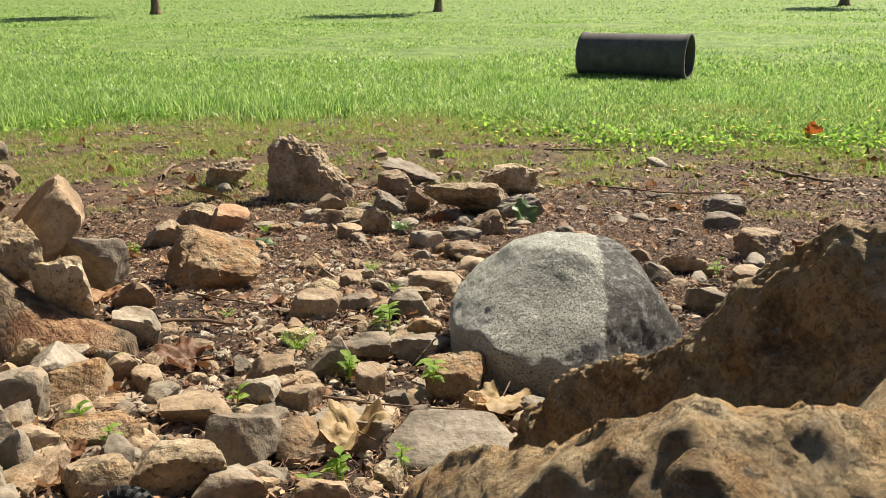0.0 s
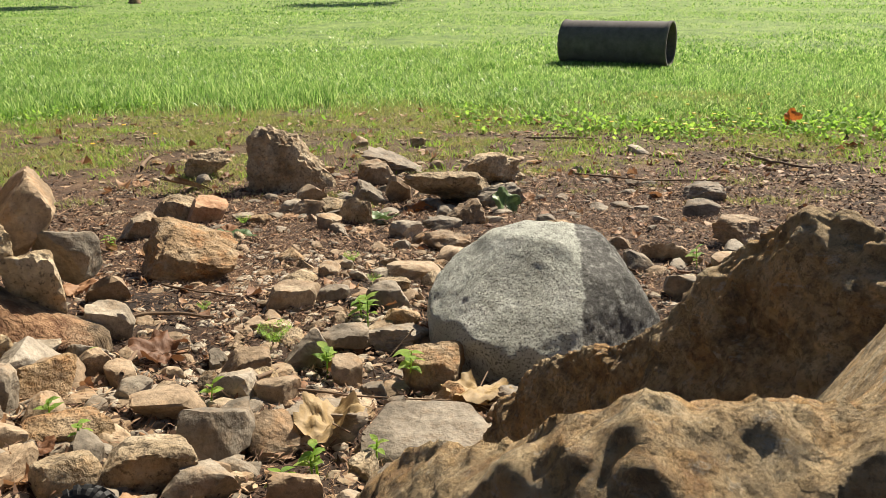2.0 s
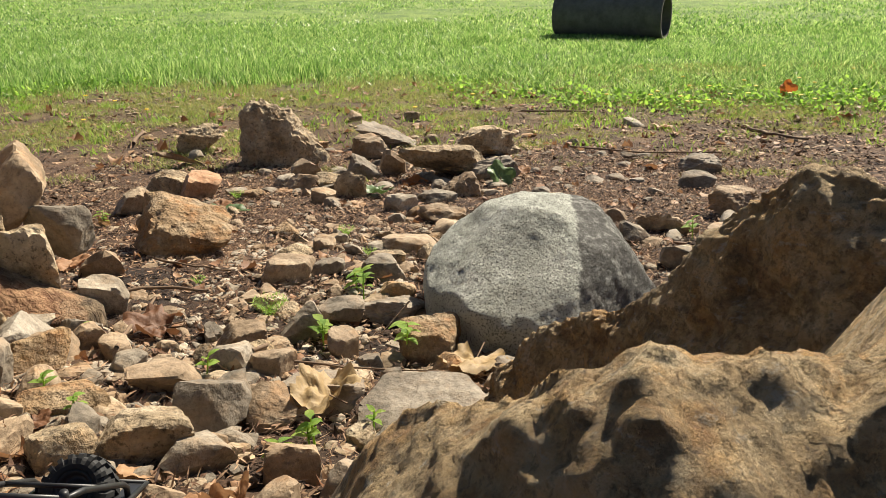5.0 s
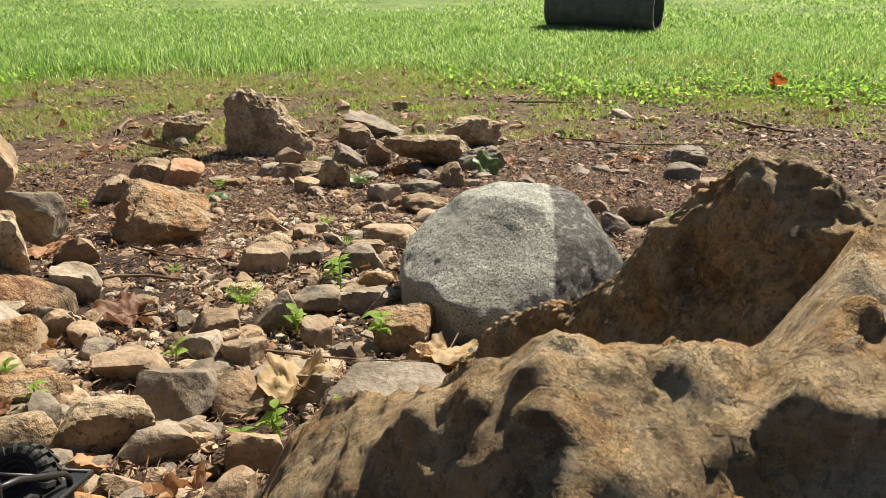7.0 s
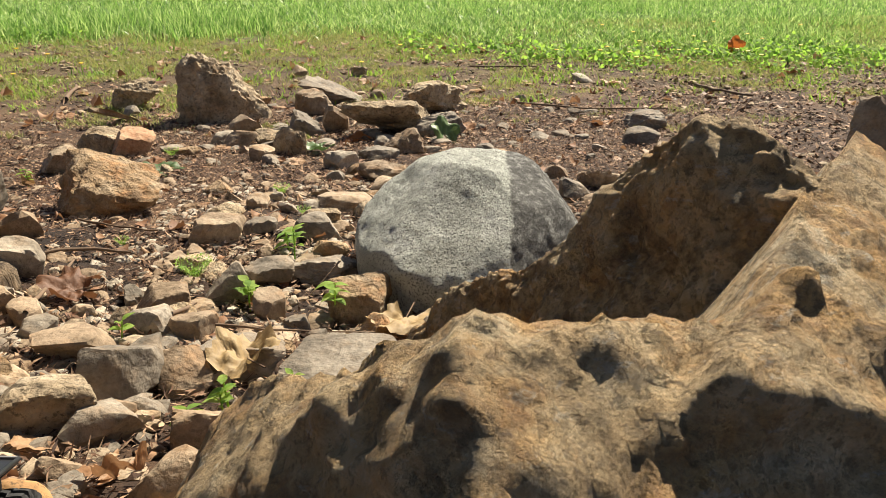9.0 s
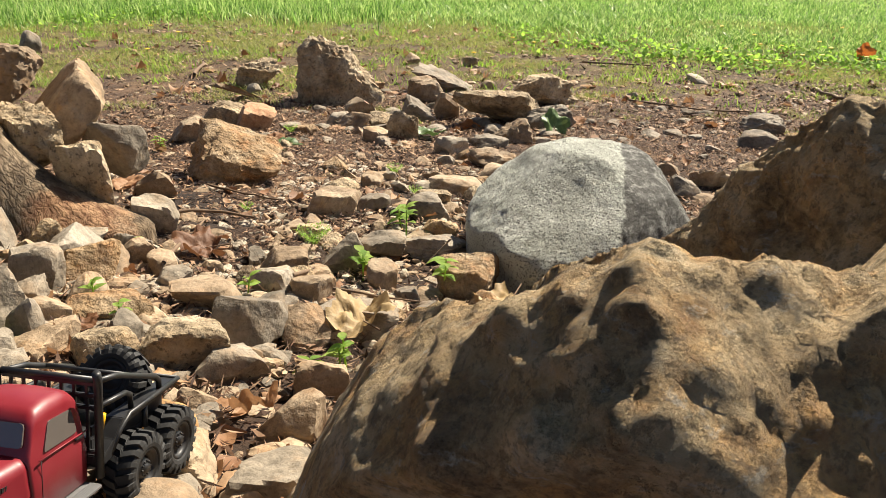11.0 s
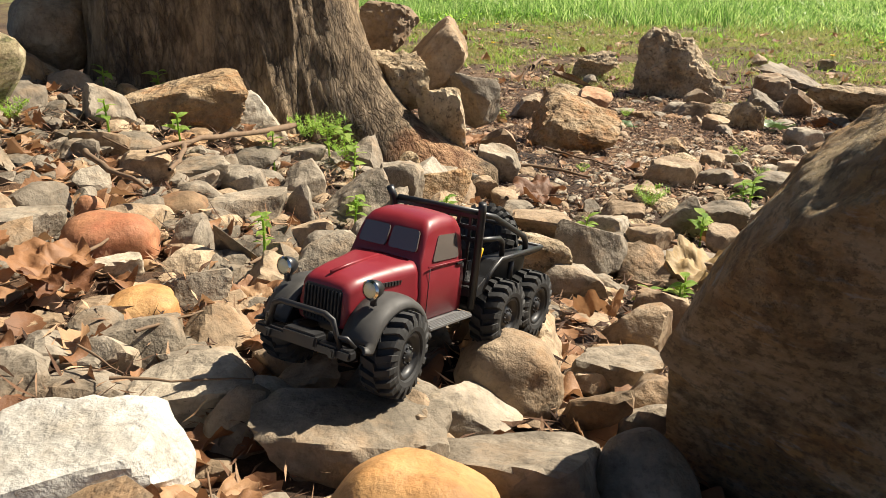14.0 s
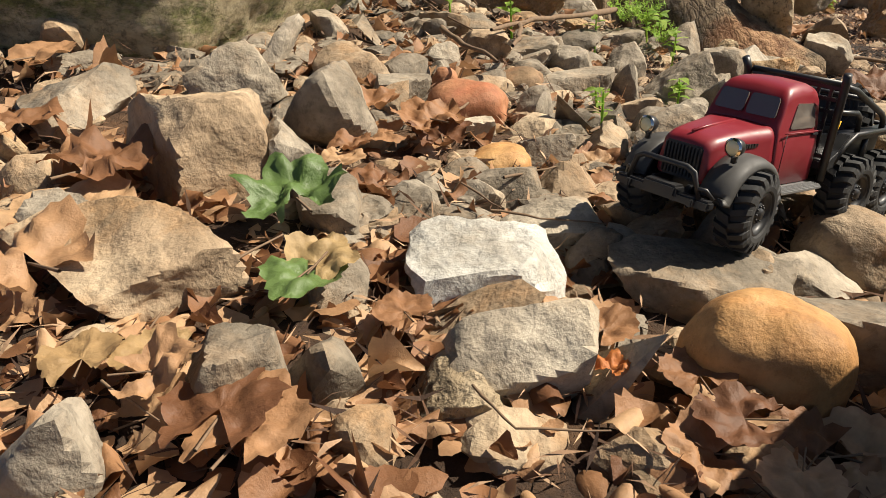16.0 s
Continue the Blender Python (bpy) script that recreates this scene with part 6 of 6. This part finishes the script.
def headlight(truck, s):
    h = new("headlight")
    h.parent = truck
    h.matrix_local = Matrix.Translation((s * 36 * U, 21 * U, 73 * U))
    bm = bmesh.new()
    prof = [(4.5, 5.6), (3.2, 6.4), (0, 6.2), (-4, 5.0), (-7.5, 2.6), (-8.5, 0.01)]
    n = 20
    rings = [[bm.verts.new((r * math.cos(2 * math.pi * k / n) * U, y * U, r * math.sin(2 * math.pi * k / n) * U)) for k in range(n)] for y, r in prof]
    for a, b in zip(rings, rings[1:]):
        for k in range(n):
            bm.faces.new((a[k], a[(k + 1) % n], b[(k + 1) % n], b[k]))
    box_bm(bm, -1.5, 1.5, -3, 1, -11, -4, 0.4)
    bmesh.ops.recalc_face_normals(bm, faces=bm.faces)
    part("lamp_housing", bm, M_BLACK, h, smooth=True)
    bm = bmesh.new()
    bmesh.ops.create_uvsphere(bm, u_segments=18, v_segments=10, radius=5.5 * U)
    bmesh.ops.transform(bm, matrix=Matrix.Translation((0, 3.6 * U, 0)) @ Matrix.Diagonal((1, 0.42, 1, 1)), verts=bm.verts)
    part("lamp_glass", bm, M_LENS, h, "pale yellow headlight lens", True)
    bm = bmesh.new()
    n = 24
    for k in range(n):
        a0, a1 = 2 * math.pi * k / n, 2 * math.pi * (k + 1) / n
        q = [(5.2, a0, 5.2), (6.6, a0, 4.0), (6.6, a1, 4.0), (5.2, a1, 5.2)]
        bm.faces.new([bm.verts.new((r * math.cos(a) * U, y * U, r * math.sin(a) * U)) for r, a, y in q])
    bmesh.ops.remove_doubles(bm, verts=bm.verts, dist=1e-6)
    part("lamp_ring", bm, M_CHROME, h, smooth=True)


def crawler_truck():
    truck = new("toy_truck")
    tagged(truck, "dark red six-wheeled toy crawler truck climbing over the stones", "toy truck")
    loft(HOOD, "hood", M_RED, truck, "dark red bonnet with a raised centre rib")
    cab = loft(CAB, "cab", M_RED, truck, "dark red rounded cab")
    tube([(0, 20, 76.3), (0, 0, 79.0), (0, -30, 81.8)], 1.1, M_RED, "hood_rib", truck, segments=8)
    # windows
    for s in (-1, 1):
        pts = [(s * (cab_side(0, z) + 0.15), y, z) for y, z in ((-50.5, 80.5), (-86, 80.5), (-84, 98), (-60, 98.5))]
        pane("side_window", pts if s > 0 else pts[::-1], cab, "opaque greyish side window")
        pts = [(s * 1.3, -39.2, 87.2), (s * 25.2, -39.6, 87.2), (s * 23.4, -45.2, 102.0), (s * 1.3, -44.8, 102.0)]
        pane("windscreen_pane", pts if s > 0 else pts[::-1], cab, "opaque greyish windscreen half")
        box_part("door_handle", (s * 34.2 - 0.8, s * 34.2 + 0.8, -90, -82, 75.2, 77), M_BLACK, cab, 0.4)
        tube([(s * 34.0, -44, 77.8), (s * 34.1, -95, 78.2)], 0.55, M_RED, "belt_moulding", cab, segments=6)
        tube([(s * 34.1, -46, 77), (s * 34.2, -46.5, 42)], 0.25, M_BLACK, "door_gap", cab, segments=5)
        bm = bmesh.new()
        for k in range(11):
            y0 = 2 - k * 2.9
            box_bm(bm, s * (23.9 - 0.5 + (2 - y0) * 0.10), s * (24.2 + 0.6 + (2 - y0) * 0.10), y0 - 2.2, y0, 67.6, 70.6, 0)
        part("badge", bm, M_BLACK, truck, "black raised lettering bar on the bonnet side")
        box_part("hood_louvre", (min(s * 23.6, s * 26.2), max(s * 23.6, s * 26.2), -22, -2, 60.5, 63.5), M_RED, truck, 0.8)
        fender(truck, s)
        headlight(truck, s)
        bm = bmesh.new()
        box_bm(bm, min(s * 31, s * 45.5), max(s * 31, s * 45.5), -95, -36, 35.5, 38.6, 0.8)
        for k in range(4):
            box_bm(bm, s * (38 + k * 1.9) - 0.4, s * (38 + k * 1.9) + 0.4, -93, -38, 38.4, 39.6, 0.2)
        part("running_board", bm, M_SILVER, truck, "ribbed grey running board")
        # stacks behind the cab
        tube([(s * 40, -101, 40), (s * 40, -101, 108), (s * 40.5, -100, 114), (s * 42, -96, 121)], 3.1, M_BLACK, "exhaust_pipe", truck, "black exhaust stack with a bent tip", 12)
    # grille
    bm = bmesh.new()
    box_bm(bm, -15.5, 15.5, 24.4, 26.0, 43, 68, 1.2)
    for k in range(11):
        box_bm(bm, -14.2 + k * 2.84 - 0.6, -14.2 + k * 2.84 + 0.6, 25.6, 27.4, 45, 66.5, 0.35)
    part("grille", bm, M_BLACK, truck, "black grille of upright bars")
    # bumper and bull bar
    bm = bmesh.new()
    box_bm(bm, -40, 40, 37, 45, 31, 38, 1.6)
    box_bm(bm, -14, 14, 35, 47, 33, 42, 1.6)
    for s in (-1, 1):
        box_bm(bm, s * 20 - 3, s * 20 + 3, 10, 40, 30, 36, 0.8)
        box_bm(bm, s * 27 - 2, s * 27 + 2, 44.5, 48, 31.5, 37, 0.6)
    bumper = part("bumper", bm, M_BLACK, truck, "black steel-look winch bumper")
    tube([(-30, 42, 37), (-24, 44, 54), (-18, 44.5, 57), (18, 44.5, 57), (24, 44, 54), (30, 42, 37)], 2.0, M_BLACK, "bull_bar", truck, segments=10)
    tube([(-27, 43, 44), (-33, 40, 44), (-37, 36, 38)], 1.4, M_BLACK, "bull_bar_stay", truck)
    tube([(27, 43, 44), (33, 40, 44), (37, 36, 38)], 1.4, M_BLACK, "bull_bar_stay", truck)
    # chassis, axles, springs
    bm = bmesh.new()
    for s in (-1, 1):
        box_bm(bm, s * 15 - 2, s * 15 + 2, -222, 34, 34, 42, 0.6)
    box_bm(bm, -17, 17, -96, -40, 32, 40, 2)
    box_bm(bm, -14, 14, -20, 14, 34, 44, 2)
    part("chassis", bm, M_BLACK, truck)
    for y in (0, -143, -197):
        bm = bmesh.new()
        made = bmesh.ops.create_cone(bm, segments=12, radius1=4.5 * U, radius2=4.5 * U, depth=78 * U, cap_ends=True)["verts"]
        bmesh.ops.transform(bm, matrix=Matrix.Translation((0, y * U, 28.5 * U)) @ Euler((0, math.pi / 2, 0)).to_matrix().to_4x4(), verts=made)
        made = bmesh.ops.create_uvsphere(bm, u_segments=14, v_segments=10, radius=10 * U)["verts"]
        bmesh.ops.transform(bm, matrix=Matrix.Translation((6 * U, y * U, 28.5 * U)), verts=made)
        part("axle", bm, M_BLACK, truck, smooth=True)
        for s in (-1, 1):
            tube([(s * 22, y - 4, 30), (s * 20, y - 12, 62)], 3.4, M_BLACK, "shock_absorber", truck, segments=10)
            coil = [(s * 21 + 4.4 * math.cos(a) * 1.0, y - 6 - 0.55 * a, 36 + 0.9 * a + 4.4 * math.sin(a) * 0.0) for a in np.linspace(0, 24, 60)]
            tube(coil, 0.6, M_SILVER, "coil_spring", truck, segments=5)
    # bed: side boxes, floor, headboard, hoops
    for s in (-1, 1):
        bm = bmesh.new()
        prof = [(-104, 47), (-116, 49), (-124, 60), (-132, 68), (-214, 72), (-217, 76), (-130, 74), (-118, 62), (-104, 54)]
        for x in (s * 26, s * 41):
            for y, z in prof:
                bm.verts.new(Vector((x, y, z)) * U)
        bm.verts.ensure_lookup_table()
        k = len(prof)
        bm.faces.new([bm.verts[i] for i in range(k)])
        bm.faces.new([bm.verts[k + i] for i in range(k)][::-1])
        for i in range(k):
            j = (i + 1) % k
            bm.faces.new((bm.verts[j], bm.verts[i], bm.verts[k + i], bm.verts[k + j]))
        bmesh.ops.recalc_face_normals(bm, faces=bm.faces)
        bmesh.ops.bevel(bm, geom=bm.edges[:], offset=0.7 * U, segments=2, affect="EDGES")
        part("bed_side", bm, M_BLACK, truck, "black plastic rear fender rail")
        box_part("bed_panel", (s * 27 - 1.2, s * 27 + 1.2, -212, -110, 46, 73), M_BLACK, truck, 0.6)
        tube([(s * 37, -103, 112), (s * 37, -128, 108), (s * 37, -184, 88), (s * 37, -190, 83), (s * 37, -191, 74)], 2.4, M_BLACK, "bed_hoop", truck, "sloping black roll bar")
        tube([(s * 37, -104, 92), (s * 37, -140, 90), (s * 37, -147, 86), (s * 37, -148, 74)], 2.2, M_BLACK, "bed_hoop", truck, "black side bar")
        tube([(s * 40, -116, 52), (s * 41, -126, 66), (s * 41, -140, 74), (s * 41, -216, 76)], 1.9, M_BLACK, "bed_rail", truck)
        tube([(s * 37, -108, 74), (s * 39, -108, 86)], 2.2, M_YELLOW, "yellow_reservoir", truck, "bright yellow shock reservoir")
        tube([(s * 36, -170, 50), (s * 36, -170, 70)], 2.4, M_BLACK, "bed_strut", truck)
    bm = bmesh.new()
    box_bm(bm, -30, 30, -212, -106, 46, 50, 1)
    box_bm(bm, -30, 30, -112, -106, 48, 66, 1)
    part("bed_floor", bm, M_BLACK, truck)
    for z in (58, 92, 101, 110):
        box_part("rack_slat", (-37, 37, -104.5, -101.5, z - 1.6, z + 1.6), M_BLACK, truck, 0.6)
    for k in range(7):
        box_part("rack_upright", (-30 + k * 10 - 1.2, -30 + k * 10 + 1.2, -104, -102, 58, 110), M_BLACK, truck, 0.3)
    tube([(-37, -103, 113), (37, -103, 113)], 2.5, M_BLACK, "rack_bar", truck)
    tube([(-37, -150, 100.5), (37, -150, 100.5)], 2.0, M_BLACK, "rack_bar", truck)
    tube([(-40, -216, 76), (40, -216, 76)], 2.0, M_BLACK, "rear_bar", truck)
    tube([(-24, -218, 40), (24, -218, 40)], 2.6, M_BLACK, "rear_bumper", truck)
    spare = wheel(truck, 0, -188, 84, 1, name="spare_wheel")
    spare.matrix_local = Matrix.Translation((0, -186 * U, 80 * U)) @ Euler((radians(-62), 0, 0)).to_matrix().to_4x4() @ Euler((0, math.pi / 2, 0)).to_matrix().to_4x4()
    for y in (0, -143, -197):
        for s in (-1, 1):
            wheel(truck, s * 43, y, 28.5, s, 8 if y == 0 else 0)
    truck.matrix_world = pose(-0.300, 0.378, 0.089, 13.75, 0.0, 174.5)
    return truck


truck = crawler_truck()
bpy.context.view_layer.update()
# flat stones that carry the wheels
for s in (-1, 1):
    for y in (0, -143, -197):
        foot = truck.matrix_world @ Vector((s * 43 * U, y * U, -0.5 * U))
        lift = foot.z - float(ground_z(foot.x, foot.y)) - 0.002
        if lift > 0.006:
            rock(foot.x + 0.004, foot.y + 0.006, 0.062, 0.050, lift, 20 + 31 * s, "grey" if y else "tan", "slab")
